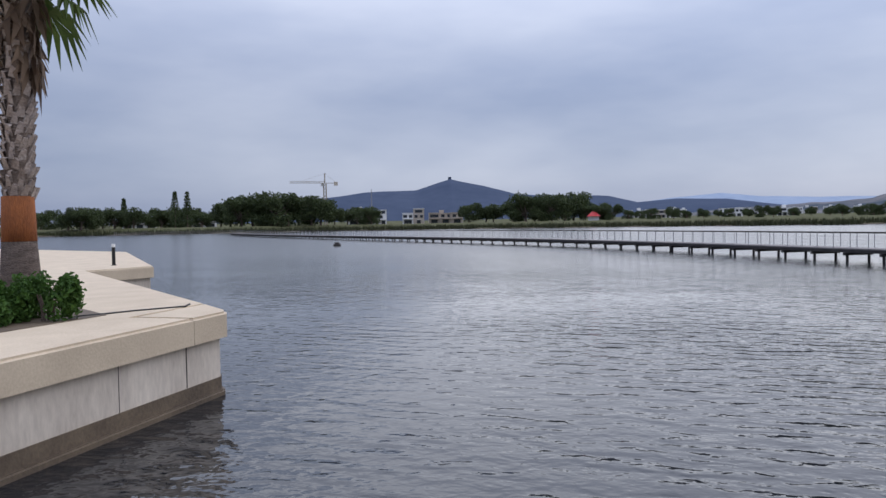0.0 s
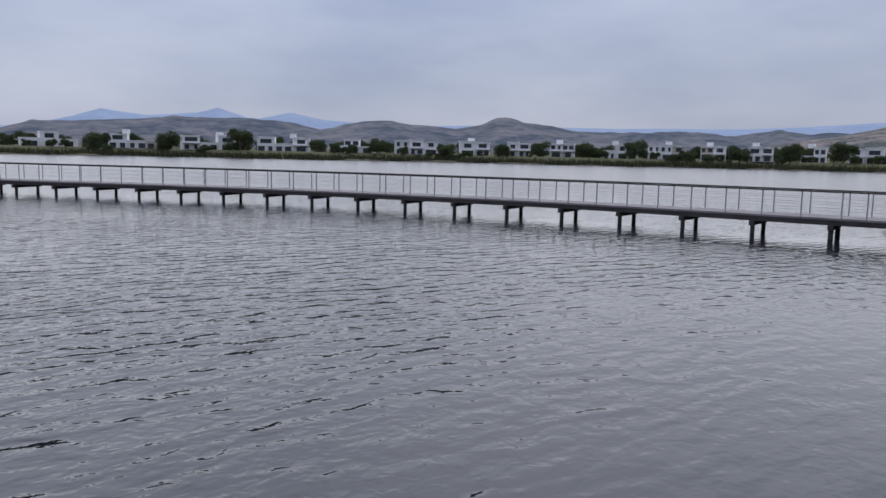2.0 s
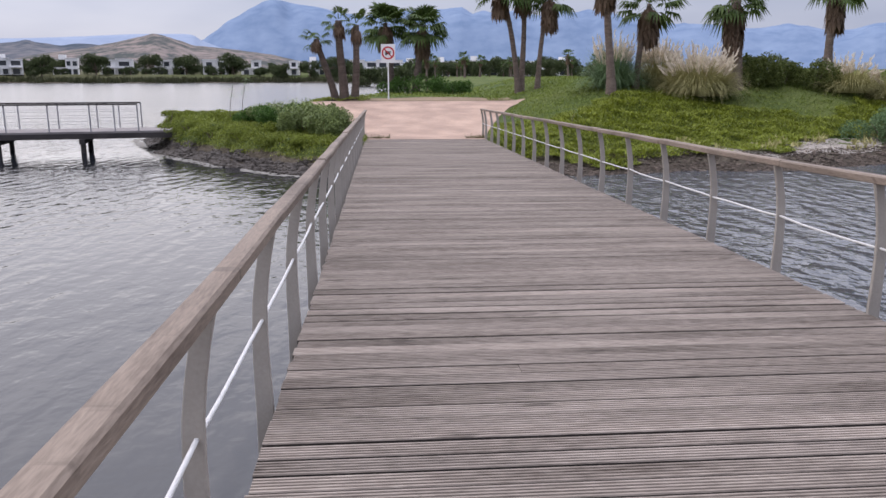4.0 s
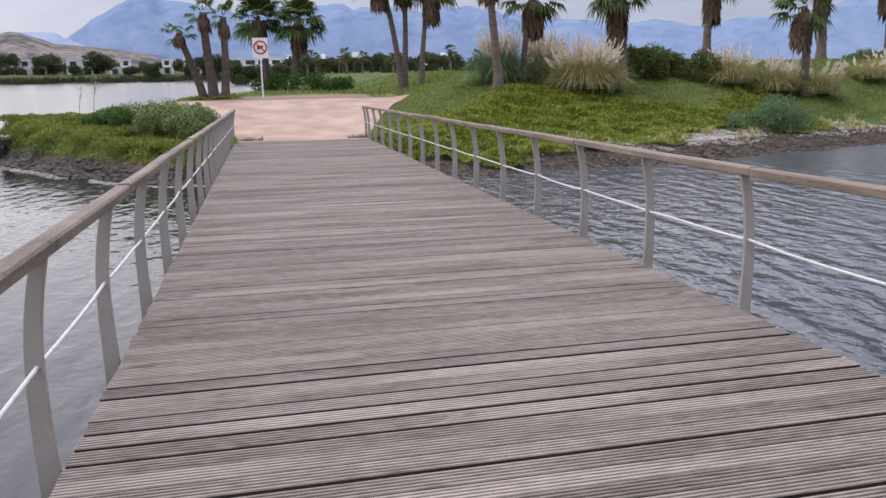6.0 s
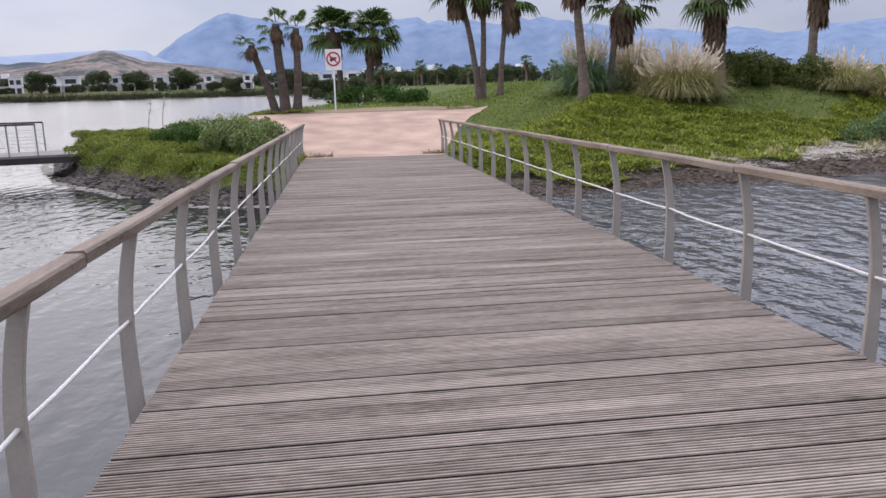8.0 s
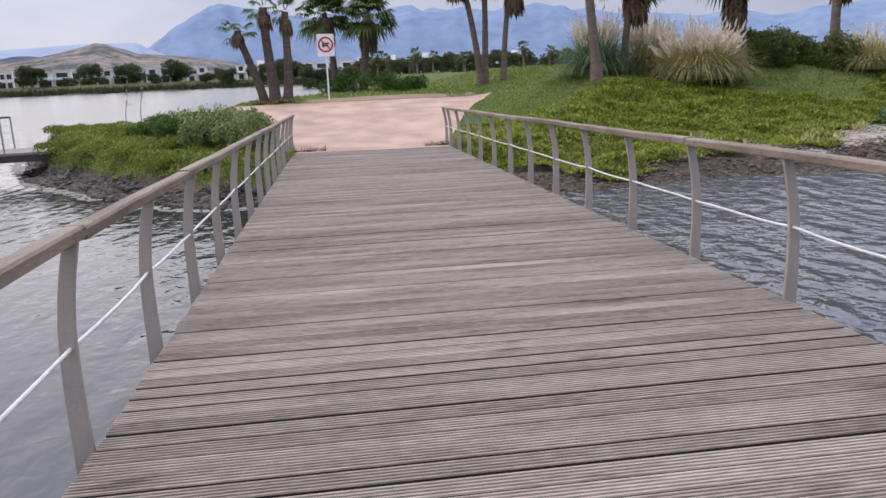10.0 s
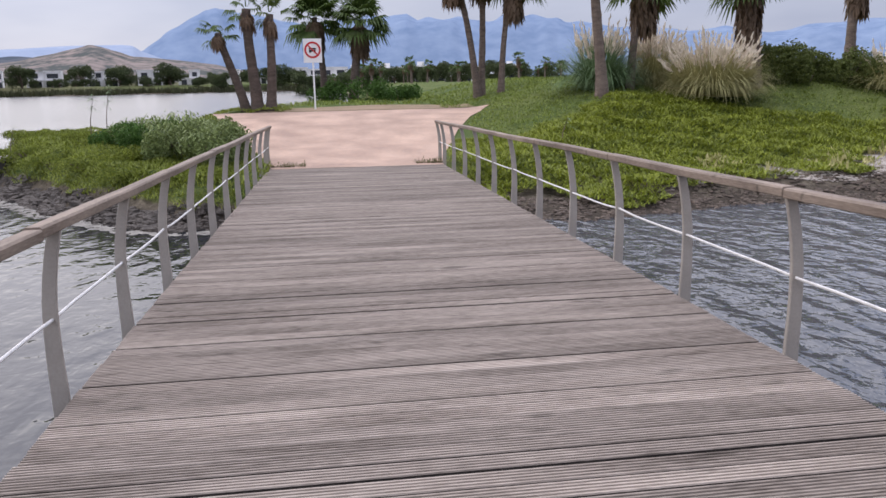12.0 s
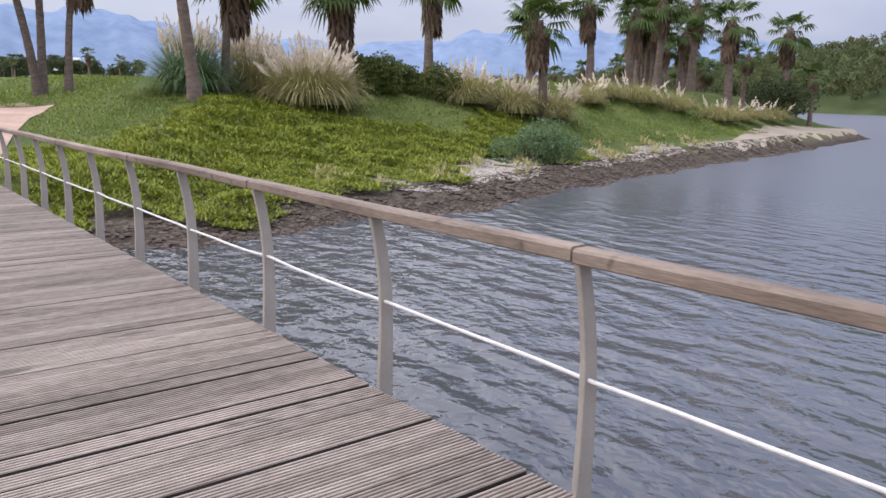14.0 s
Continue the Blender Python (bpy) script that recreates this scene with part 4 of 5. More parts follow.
def lumps(rnd, n, rx, ry, rz, lift=0.5):
    balls = [(Vector((rnd.uniform(-1, 1) * rx * 0.75, rnd.uniform(-1, 1) * ry * 0.75, rz * rnd.uniform(0.25, 0.75))), rnd.uniform(0.3, 0.5)) for _ in range(n)]
    def spot(r):
        c, k = r.choice(balls)
        o = Vector((r.gauss(0, 1), r.gauss(0, 1), r.gauss(0.25, 1))).normalized()
        q = c + Vector((o.x * rx, o.y * ry, o.z * rz)) * k * r.uniform(0.7, 1.05)
        q.z = max(0.02, q.z)
        return q, o
    return spot


def shrub(label, rx, ry, rz, count, size, mat, seed, at, group="", lumps_n=9):
    rnd = random.Random(seed)
    root = thing("shrub", label, "shrub", group, at=at)
    v, f = leaf_cloud(rnd, count, lumps(rnd, lumps_n, rx, ry, rz), size)
    shaped("foliage", v, f, mat, root)
    bm = bmesh.new()
    for k in range(5):
        a = rnd.uniform(0, math.tau)
        t = tube([(0.1 * math.cos(a), 0.1 * math.sin(a), -0.1), (rx * 0.3 * math.cos(a), ry * 0.3 * math.sin(a), rz * 0.35), (rx * 0.5 * math.cos(a), ry * 0.5 * math.sin(a), rz * 0.65)], [0.03, 0.022, 0.01], 5)
        me = bpy.data.meshes.new("t")
        t.to_mesh(me)
        t.free()
        bm.from_mesh(me)
        bpy.data.meshes.remove(me)
    part("woody_base", bm, BARK, root)
    return root


def pampas(label, r, h, seed, at, plumes=60, mat=STRAW, count=900):
    rnd = random.Random(seed)
    root = thing("pampas_grass", label, "ornamental grass", "pampas clumps", at=at)
    spec = []
    for _ in range(count):
        a, q = rnd.uniform(0, math.tau), rnd.uniform(0, 1) ** 0.6
        b = Vector((math.cos(a), math.sin(a), 0))
        spec.append((b * r * q * 0.6, b * rnd.uniform(0.1, 1.0) * (0.3 + q) + Vector((0, 0, 1)), h * rnd.uniform(0.5, 1.0), 0.035, rnd.uniform(0.8, 3.0)))
    v, f = blades(spec, rnd)
    shaped("blades", v, f, mat, root)
    if plumes:
        v, f = [], []
        for _ in range(plumes):
            a, q = rnd.uniform(0, math.tau), rnd.uniform(0, 1) ** 0.6
            b = Vector((math.cos(a), math.sin(a), 0))
            foot = b * r * q * 0.6 + Vector((0, 0, h * 0.35))
            tip = b * r * (0.15 + q * 0.75) + Vector((0, 0, h * (rnd.uniform(0.72, 1.16) - 0.22 * q)))
            d = (tip - foot)
            start = foot + d * 0.35
            ax = d.normalized()
            for k in range(16):
                u = k / 16
                o = ax.orthogonal()
                o = Matrix.Rotation(rnd.uniform(0, math.tau), 3, ax) @ o.normalized()
                p = start + d * 0.7 * u
                w = 0.11 * math.sin(min(1, u * 1.4 + 0.15) * math.pi * 0.9) + 0.02
                n = len(v)
                v += [p, p + o * w + ax * 0.1, p + ax * 0.2 + o * w * 0.6, p + ax * 0.12]
                f.append((n, n + 1, n + 2, n + 3))
        shaped("plumes", v, f, PLUME, root, "feathery pale pink-beige plumes")
    return root


def broad_tree(name, label, tall, wide, seed, count=1500, leaf=0.5, mat=LEAF_DARK):
    rnd = random.Random(seed)
    root = thing(name, label, "tree", "trees round the lake")
    part("trunk", tube([(0, 0, -0.5), (0.05 * tall, 0, tall * 0.25), (0.02 * tall, 0.03 * tall, tall * 0.6)], [0.05 * tall, 0.035 * tall, 0.015 * tall], 7), BARK, root)
    limbs = bmesh.new()
    tips = []
    for k in range(12):
        a = k * 2.4 + rnd.uniform(-0.3, 0.3)
        z0 = tall * rnd.uniform(0.08, 0.5)
        tip = Vector((math.cos(a) * wide * rnd.uniform(0.25, 0.5), math.sin(a) * wide * rnd.uniform(0.25, 0.5), tall * rnd.uniform(0.16, 0.85)))
        tips.append(tip)
        t = tube([(0.03 * tall, 0, z0), tip * 0.5 + Vector((0, 0, z0 * 0.4)), tip], [0.02 * tall, 0.013 * tall, 0.005 * tall], 5)
        me = bpy.data.meshes.new("t")
        t.to_mesh(me)
        t.free()
        limbs.from_mesh(me)
        bpy.data.meshes.remove(me)
    part("branching", limbs, BARK, root)
    sizes = [rnd.uniform(0.2, 0.34) for _ in tips]
    def spot(r):
        i = r.randrange(len(tips))
        o = Vector((r.gauss(0, 1), r.gauss(0, 1), r.gauss(0.2, 1))).normalized()
        return tips[i] + Vector((o.x * wide, o.y * wide, o.z * tall * 0.75)) * sizes[i] * r.uniform(0.5, 1.1), o
    v, f = leaf_cloud(rnd, count, spot, leaf)
    shaped("crown", v, f, mat, root)
    return root


def bearing(az, r):
    a = radians(az)
    return -1.5 - math.sin(a) * r, 4 + math.cos(a) * r


def slope_rise(az, r):
    """Height of the wooded slope's face over its foot."""
    u = (r - 210) / 192
    top = 330 * math.tan(radians(float(np.interp(az, [m[0] for m in SLOPE_MARKS], [m[1] for m in SLOPE_MARKS])))) + 1.5
    return top * math.sin(min(1, max(0, u) * 1.6) * math.pi / 2)


def at_ground(x, y, rz=0, s=1.0, sink=0.05):
    return pose(x, y, gz(x, y) - sink, 0, 0, rz) @ Matrix.Diagonal((s, s, s, 1))


# palms beyond the end of the bridge
TALLBROWN = "slender fan palm with brown trunk and dead fronds"
for x, y, tall, lean, g, crown, skirt, seed in (
        (-3.95, 43.0, 3.3, (-0.85, 0.1), 0.18, 8, 0.2, 11), (-3.5, 42.9, 4.2, (-0.15, 0.1), 0.22, 8, 0.5, 12), (-3.0, 43.0, 4.0, (0.32, 0.1), 0.19, 9, 0.5, 13)):
    palm("thin fan palm with sparse tuft and ragged dead fronds", tall, lean, g, crown, skirt, seed, at_ground(x, y), leaf=0.55, bark=BARK_DARK, thick=0.3)
for x, y, tall, lean, g, crown, skirt, seed in (
        (-0.86, 56.6, 4.9, (-0.3, 0.3), 0.2, 50, 1.0, 21), (0.75, 55.8, 4.8, (0.4, 0.2), 0.25, 50, 1.2, 22)):
    palm("full-crowned fan palm with dense dark fronds", tall, lean, g, crown, skirt, seed, at_ground(x, y), leaf=1.08, bark=BARK_DARK)
for x, y, tall, lean, g, crown, skirt, seed in (
        (6.25, 46.6, 6.0, (-1.1, 0.2), 0.16, 22, 0.8, 31), (6.45, 46.9, 6.3, (0.1, 0.3), 0.16, 22, 0.9, 32), (7.35, 46.7, 5.3, (0.6, 0.1), 0.14, 22, 1.1, 33),
        (8.9, 37.2, 5.7, (-0.4, 0.2), 0.19, 26, 1.0, 34), (10.5, 38.7, 4.1, (0.55, 0.2), 0.15, 24, 1.1, 35)):
    palm(TALLBROWN, tall, lean, g, crown, skirt, seed, at_ground(x, y), leaf=0.95)

# more palms along the shore to the east, and a grove further off
for x, y, tall, g, crown, skirt, seed in ((15.5, 38.9, 4.3, 0.3, 34, 2.0, 41), (22.6, 43.2, 4.7, 0.22, 28, 1.6, 42), (24.2, 37.0, 4.3, 0.2, 28, 1.2, 43),
                                          (31.4, 45.2, 5.2, 0.26, 28, 1.8, 44), (35, 44, 5.0, 0.24, 26, 1.6, 45), (38.5, 44, 5.0, 0.28, 26, 2.0, 46)):
    palm("fan palm with a thick shaggy brown skirt", tall, (random.Random(seed).uniform(-0.4, 0.4), 0.1), g, crown, skirt, seed, at_ground(x, y), leaf=0.95)
grove = palm("fan palm of a far lakeside grove", 6.2, (0.3, 0.1), 0.26, 22, 1.6, 51, at_ground(44, 46), "far palm grove", leaf=1.1)
grove2 = palm("fan palm of a far lakeside grove", 5.2, (-0.4, 0.1), 0.22, 20, 0.8, 52, at_ground(47, 50), "far palm grove", leaf=1.1)
rnd = random.Random(77)
for k in range(64):
    az, r = rnd.uniform(-66, -47), rnd.uniform(60, 125)
    x, y = bearing(az, r)
    if inside_by(LAND, np.array([x]), np.array([y]))[0] > 3:
        copy_thing(rnd.choice((grove, grove2)), at_ground(x, y, rnd.uniform(0, 360), rnd.uniform(0.75, 1.15)))
for k in range(44):
    az, r = rnd.uniform(-80, -44), rnd.uniform(150, 290)
    x, y = bearing(az, r)
    base = max(gz(x, y), slope_rise(az, r))
    if inside_by(LAND, np.array([x]), np.array([y]))[0] > 4:
        copy_thing(rnd.choice((grove, grove2)), pose(x, y, base - 0.2, 0, 0, rnd.uniform(0, 360)) @ Matrix.Diagonal((1, 1, 1, 1)))
for k in range(26):
    az, r = rnd.uniform(-17, 0), rnd.uniform(170, 300)
    x, y = bearing(az, r)
    copy_thing(rnd.choice((grove, grove2)), at_ground(x, y, rnd.uniform(0, 360), rnd.uniform(0.7, 1.05)))

# grasses and shrubs on the lawn
pampas("tall pampas grass clump with pale plumes", 2.0, 2.1, 61, at_ground(13.1, 37.5), 120, STRAW, 4200)
pampas("pampas grass with pinkish plumes", 1.3, 2.2, 62, at_ground(12.2, 40.4), 90, STRAW, 1600)
pampas("dark green pampas clump with upright plumes", 1.2, 2.5, 63, at_ground(9.6, 39.4), 50, LEAF_GREY, 2000)
for x, y, r, h, s in ((20.9, 38.2, 1.7, 1.7, 64), (22.8, 37.6, 1.7, 1.6, 65), (25.0, 37.4, 1.6, 1.5, 66), (30.5, 40.5, 1.7, 1.2, 67), (36, 41.5, 2.2, 1.5, 68), (39, 41, 2.0, 1.4, 69), (43, 40.5, 2.2, 1.3, 70), (47, 41.5, 2.2, 1.3, 71), (33, 41.5, 1.7, 1.2, 72), (52, 42.5, 2.4, 1.3, 73)):
    pampas("straw-coloured ornamental grass clump", r, h, s, at_ground(x, y), 30 if s < 67 else 8, STRAW, 1700)
for x, y, s in ((16.3, 39.4, 81), (17.8, 39.0, 82), (19.3, 38.6, 83)):
    shrub("dense dark green clipped shrub", 1.15, 0.9, 1.35, 3600, 0.13, LEAF_HEDGE, s, at_ground(x, y), "clipped shrubs", 14)
shrub("rounded grey-green bush on the shell bank", 1.5, 1.25, 1.3, 6000, 0.11, LEAF_GREY, 84, at_ground(18.7, 31.6), "", 16)
for x, y, r, h, s in ((56, 44, 2.6, 2.4, 85), (60, 46, 2.8, 2.6, 86)):
    shrub("wild dark green lakeside bush", r, r, h, 1800, 0.28, LEAF_DARK, s, at_ground(x, y), "lakeside bushes", 12)
rnd = random.Random(91)
for x, y, rx, ry, rz, s in ((-3.7, 30.6, 0.95, 1.1, 1.0, 92), (-4.6, 32.2, 1.1, 1.1, 1.0, 93), (-5.6, 33.8, 1.1, 1.2, 0.85, 94), (-6.6, 35.6, 1.1, 1.1, 0.7, 95), (-3.9, 33.6, 0.7, 1.0, 0.9, 96)):
    shrub("leafy green oleander-like bush on the bank", rx, ry, rz, 4200, 0.1, LEAF_PALE if s not in (94, 95) else LEAF, s, at_ground(x, y), "bank bushes", 12)
for k, (x, y, r, h) in enumerate(((-4.2, 28.7, 0.6, 0.35), (-5.4, 29.6, 0.8, 0.45), (-6.8, 31.4, 0.9, 0.5), (-8.3, 33.4, 0.9, 0.45), (-9.6, 35.3, 0.9, 0.5), (-10.6, 37.2, 0.8, 0.4), (-8.6, 37.4, 1.0, 0.5), (-11.2, 39.4, 0.9, 0.4), (-3.2, 28.6, 0.5, 0.4), (-6.0, 32.3, 0.7, 0.6))):
    shrub("low spreading cushion plant on the bank", r, r * 0.9, h * 0.8, 1700, 0.075, BANK, 850 + k, at_ground(x, y), "bank cushions", 7)


def stalks(x, y, r, h, seed, count=260):
    """A clump of upright stems with narrow leaves all the way up."""
    rnd = random.Random(seed)
    c = thing("leafy_clump", "upright leafy green stems growing out of the bank bush", "plant", "bank stems", at=at_ground(x, y))
    spec = []
    for _ in range(count):
        a, q = rnd.uniform(0, math.tau), r * math.sqrt(rnd.random())
        foot = Vector((math.cos(a) * q, math.sin(a) * q, 0))
        top = h * rnd.uniform(0.55, 1.0) * (1 - 0.35 * (q / r) ** 2)
        lean = Vector((math.cos(a) * 0.35 * q / r, math.sin(a) * 0.35 * q / r, 1))
        for k in range(5):
            b = a + k * 2.4 + rnd.uniform(-0.4, 0.4)
            spec.append((foot + lean * top * (0.5 + 0.1 * k), (math.cos(b) * 0.8, math.sin(b) * 0.8, rnd.uniform(0.3, 1.3)), rnd.uniform(0.12, 0.26), 0.045, 0.9))
    v, f = blades(spec, rnd)
    shaped("leaves", v, f, LEAF_PALE, c)
    stems = [((math.cos(k * 2.4) * r * 0.6 * (k % 5) / 5, math.sin(k * 2.4) * r * 0.6 * (k % 5) / 5, -0.05), (rnd.uniform(-0.3, 0.3), rnd.uniform(-0.3, 0.3), 1), h * rnd.uniform(0.6, 0.95), 0.02, 0.15) for k in range(40)]
    v, f = blades(stems, rnd)
    shaped("stems", v, f, BANK, c)


for k, (x, y, r, h) in enumerate(((-3.6, 31.2, 0.8, 1.35), (-4.5, 32.6, 0.9, 1.5), (-5.2, 34.2, 0.9, 1.35), (-6.3, 35.2, 0.8, 1.1))):
    stalks(x, y, r, h, 870 + k)
for x, y, r, h, s in ((1.2, 54.5, 1.6, 1.3, 97), (-0.6, 55.5, 1.2, 1.1, 98), (3.4, 56, 1.5, 0.8, 99)):
    shrub("low green bush under the palms", r, r * 0.8, h, 1300, 0.18, LEAF, s, at_ground(x, y), "bushes under the palms", 9)


# ---------------------------------------------------------------- ground cover, stones, shells
def scatter(name, label, category, mat, count, seed, zone, make, kind="stuff"):
    rnd = random.Random(seed)
    verts, faces = [], []
    done = 0
    xs, ys, tries = [], [], 0
    while len(xs) < count and tries < 40:
        tries += 1
        px = np.array([rnd.uniform(zone[0], zone[1]) for _ in range(4000)])
        py = np.array([rnd.uniform(zone[2], zone[3]) for _ in range(4000)])
        d = inside_by(LAND, px, py)
        h = height(px, py)
        keep = zone[4](px, py, d, h) & (inside_by(PAVED, px, py) < -0.15)
        xs += list(px[keep])
        ys += list(py[keep])
    xs, ys = np.array(xs[:count]), np.array(ys[:count])
    zs = height(xs, ys)
    for x, y, z in zip(xs, ys, zs):
        make(rnd, verts, faces, float(x), float(y), float(z))
    return tagged(shaped(name, verts, faces, mat), label, category, kind=kind)


def tuft(size, n, spread, low=0.4, high=1.3, lump=0.5, pitch=0.9):
    def make(rnd, verts, faces, x, y, z):
        for _ in range(n):
            a, e = rnd.uniform(0, math.tau), rnd.uniform(low, high)
            d = Vector((math.cos(a) * math.cos(e), math.sin(a) * math.cos(e), math.sin(e)))
            t = Vector((-math.sin(a), math.cos(a), 0))
            s = size * rnd.uniform(0.6, 1.3)
            p = Vector((x + rnd.uniform(-spread, spread), y + rnd.uniform(-spread, spread), z - 0.02))
            p.z += lump * size * (1 + 1.5 * noise.noise(Vector((p.x * pitch, p.y * pitch, 0))))
            b = len(verts)
            verts.extend((p - t * s * 0.16, p + t * s * 0.16, p + d * s * 0.6 + t * s * 0.12, p + d * s))
            faces.append((b, b + 1, b + 2, b + 3))
    return make


def stone(lo, hi, flat):
    def make(rnd, verts, faces, x, y, z):
        s = rnd.uniform(lo, hi)
        b = len(verts)
        a0 = rnd.uniform(0, math.tau)
        for r, h in ((1.0, 0.0), (0.8, 0.55)):
            for k in range(5):
                a = a0 + k * math.tau / 5
                q = s * r * rnd.uniform(0.75, 1.15)
                verts.append((x + math.cos(a) * q, y + math.sin(a) * q, z - 0.3 * s * flat + s * flat * (h + 0.3) * rnd.uniform(0.8, 1.2)))
        verts.append((x, y, z + s * flat * rnd.uniform(0.65, 0.9)))
        for k in range(5):
            j = (k + 1) % 5
            faces.append((b + k, b + j, b + 5 + j, b + 5 + k))
            faces.append((b + 5 + k, b + 5 + j, b + 10))
    return make


def patch(x, y):
    return wavy(x, y, 0.42, 2.0)


scatter("groundcover", "low yellow-green succulent groundcover in clumps", "groundcover", COVER, 26000, 101, (2.3, 22, 26.5, 40, lambda x, y, d, h: (h > np.where(x < 7, -1.4, np.where(x < 10, -1.15, -0.95)) + 0.25 * patch(x, y)) & (d < 9.5 - 0.3 * np.abs(x - 9) + 2 * patch(x, y)) & (x > 2.4)), tuft(0.125, 4, 0.11, 0.15, 0.95, 0.95, 1.3))
scatter("lawn_grass", "green lawn grass on the rise", "grass", LAWN, 30000, 102, (4, 45, 29, 48, lambda x, y, d, h: (h > -0.7) & (d > 2.2)), tuft(0.095, 4, 0.15, 0.2, 1.1))
scatter("bank_plants", "low mixed green plants on the bank", "groundcover", BANK, 13000, 103, (-13.5, -2.2, 27, 44, lambda x, y, d, h: (h > -1.2 + 0.15 * patch(x, y)) & (d > 0.35)), tuft(0.1, 4, 0.12, 0.4, 1.3, 1.1, 1.7))
scatter("bank_groundcover", "yellow-green succulent groundcover on the bank", "groundcover", COVER, 7000, 108, (-13.5, -3, 27, 44, lambda x, y, d, h: (h > -1.15) & (d > 0.4) & (patch(x * 2, y * 2) > -0.15)), tuft(0.09, 4, 0.13, 0.2, 1.0, 1.1, 1.7))
scatter("path_edge_grass", "patchy grass beyond the path", "grass", LAWN, 5000, 104, (-6, 16, 46, 66, lambda x, y, d, h: (d > 0.6) & (patch(x * 1.5, y) > -0.35)), tuft(0.13, 3, 0.16))
scatter("bank_stones", "dark wet stones along the waterline", "stones", ROCK_WET, 3000, 105, (-13.5, -2.3, 26, 44, lambda x, y, d, h: (d > -0.25) & (d < 0.62)), stone(0.05, 0.16, 0.9))
scatter("shore_stones", "dark muddy stones at the water's edge", "stones", ROCK, 6500, 106, (2.3, 46, 25, 38, lambda x, y, d, h: (d > -0.35) & (d < 1.7)), stone(0.03, 0.1, 0.6))
scatter("shells", "pale broken shells and pebbles", "shells", SHELL, 9000, 107, (7, 46, 26, 42, lambda x, y, d, h: (d > 1.1) & (d < 3.4) & (h < -0.82) & (patch(x * 2.2, y * 2.2) > -0.3 + 0.5 * (x < 10.5))), stone(0.025, 0.075, 0.5))
scatter("shore_straw", "dry straw tufts among the shells", "grass", STRAW, 260, 109, (9, 34, 27, 36, lambda x, y, d, h: (d > 1.2) & (d < 3.6) & (patch(x * 3, y * 3) > 0.2)), tuft(0.22, 5, 0.16))


def froth(rnd, verts, faces, x, y, z):
    """A thin ragged pat of scum afloat."""
    b, n = len(verts), 7
    long_, turn = rnd.uniform(0.04, 0.15), rnd.uniform(0, math.tau)
    for k in range(n):
        a = k * math.tau / n
        q = long_ * rnd.uniform(0.6, 1.1)
        verts.append((x + q * math.cos(a + turn), y + q * math.sin(a + turn), WATER + 0.004))
    verts.append((x, y, WATER + 0.016))
    faces.extend((b + k, b + (k + 1) % n, b + n) for k in range(n))


scatter("shore_froth", "pale line of scum floating off the bank", "foam", FROTH, 520, 110, (-14.5, -2.6, 24.5, 42, lambda x, y, d, h: (d < -0.25 + 0.2 * patch(x, y)) & (d > -0.6 + 0.2 * patch(x, y)) & (patch(x * 1.6, y * 1.6) > -0.35)), froth)


def sand_spit():
    """Bare sand along the point to the east."""
    verts, n, m = [], 46, 7
    for i in range(n):
        x = 35 + 30 * i / (n - 1)
        shore = float(np.interp(x, [29.6, 42, 66, 72], [32, 34.8, 41, 48]))
        wide = 0.4 + 3.0 * math.sin(math.pi * i / (n - 1)) ** 0.8
        for j in range(m):
            y = shore + 0.8 + wide * j / (m - 1) + 0.12 * math.sin(i * 1.7 + j)
            verts.append((x, y, float(height(x, y)) + (0.03 if 0 < j < m - 1 else -0.03)))
    faces = [(i * m + j, (i + 1) * m + j, (i + 1) * m + j + 1, i * m + j + 1) for i in range(n - 1) for j in range(m - 1)]
    return tagged(shaped("sand_spit", verts, faces, SAND, smooth=True), "bare pale sand along the lake point", "sand", kind="structure")


sand_spit()


def weed(x, y, seed):
    rnd = random.Random(seed)
    w = thing("weed_tuft", "small dry brownish weed at the end of the deck", "weed", "weeds by the deck", at=pose(x, y, -0.62))
    spec = [((rnd.uniform(-0.28, 0.28), rnd.uniform(-0.12, 0.12), 0), (rnd.uniform(-1, 1), rnd.uniform(-1, 1), rnd.uniform(0.5, 1.4)), rnd.uniform(0.1, 0.26), 0.022, 0.8) for _ in range(90)]
    v, f = blades(spec, rnd)
    shaped("blades", v, f, DRY_WEED, w)


for x, y, seed in ((-1.95, 30.05, 1), (-1.6, 30.1, 2), (2.0, 30.05, 3), (1.72, 30.1, 4)):
    weed(x, y, seed)
rnd = random.Random(12)


def reed(rnd, verts, faces, x, y, z):
    v, f = blades([((x + rnd.uniform(-0.6, 0.6), y + rnd.uniform(-0.6, 0.6), z - 0.2), (rnd.uniform(-0.3, 0.3), rnd.uniform(-0.3, 0.3), 1), rnd.uniform(1.2, 2.8), 0.4, 0.3) for _ in range(2)], rnd)
    b = len(verts)
    verts.extend(v)
    faces.extend([tuple(i + b for i in q) for q in f])


def far_reeds():
    rnd = random.Random(33)
    verts, faces = [], []
    for k in range(15000):
        az = rnd.uniform(2, 136)
        r0 = 345 + 70 * float(smooth01((az - 85) / 20)) + 12 * math.sin(az * 0.3) + 5 * math.sin(az * 1.1)
        x, y = bearing(az, r0 + rnd.uniform(-1.0, 7) ** 1.0)
        reed(rnd, verts, faces, x, y, max(WATER, gz(x, y)))
    return tagged(shaped("shore_reeds", verts, faces, REED), "green-brown reeds along the far shore", "reeds", kind="stuff")


far_reeds()

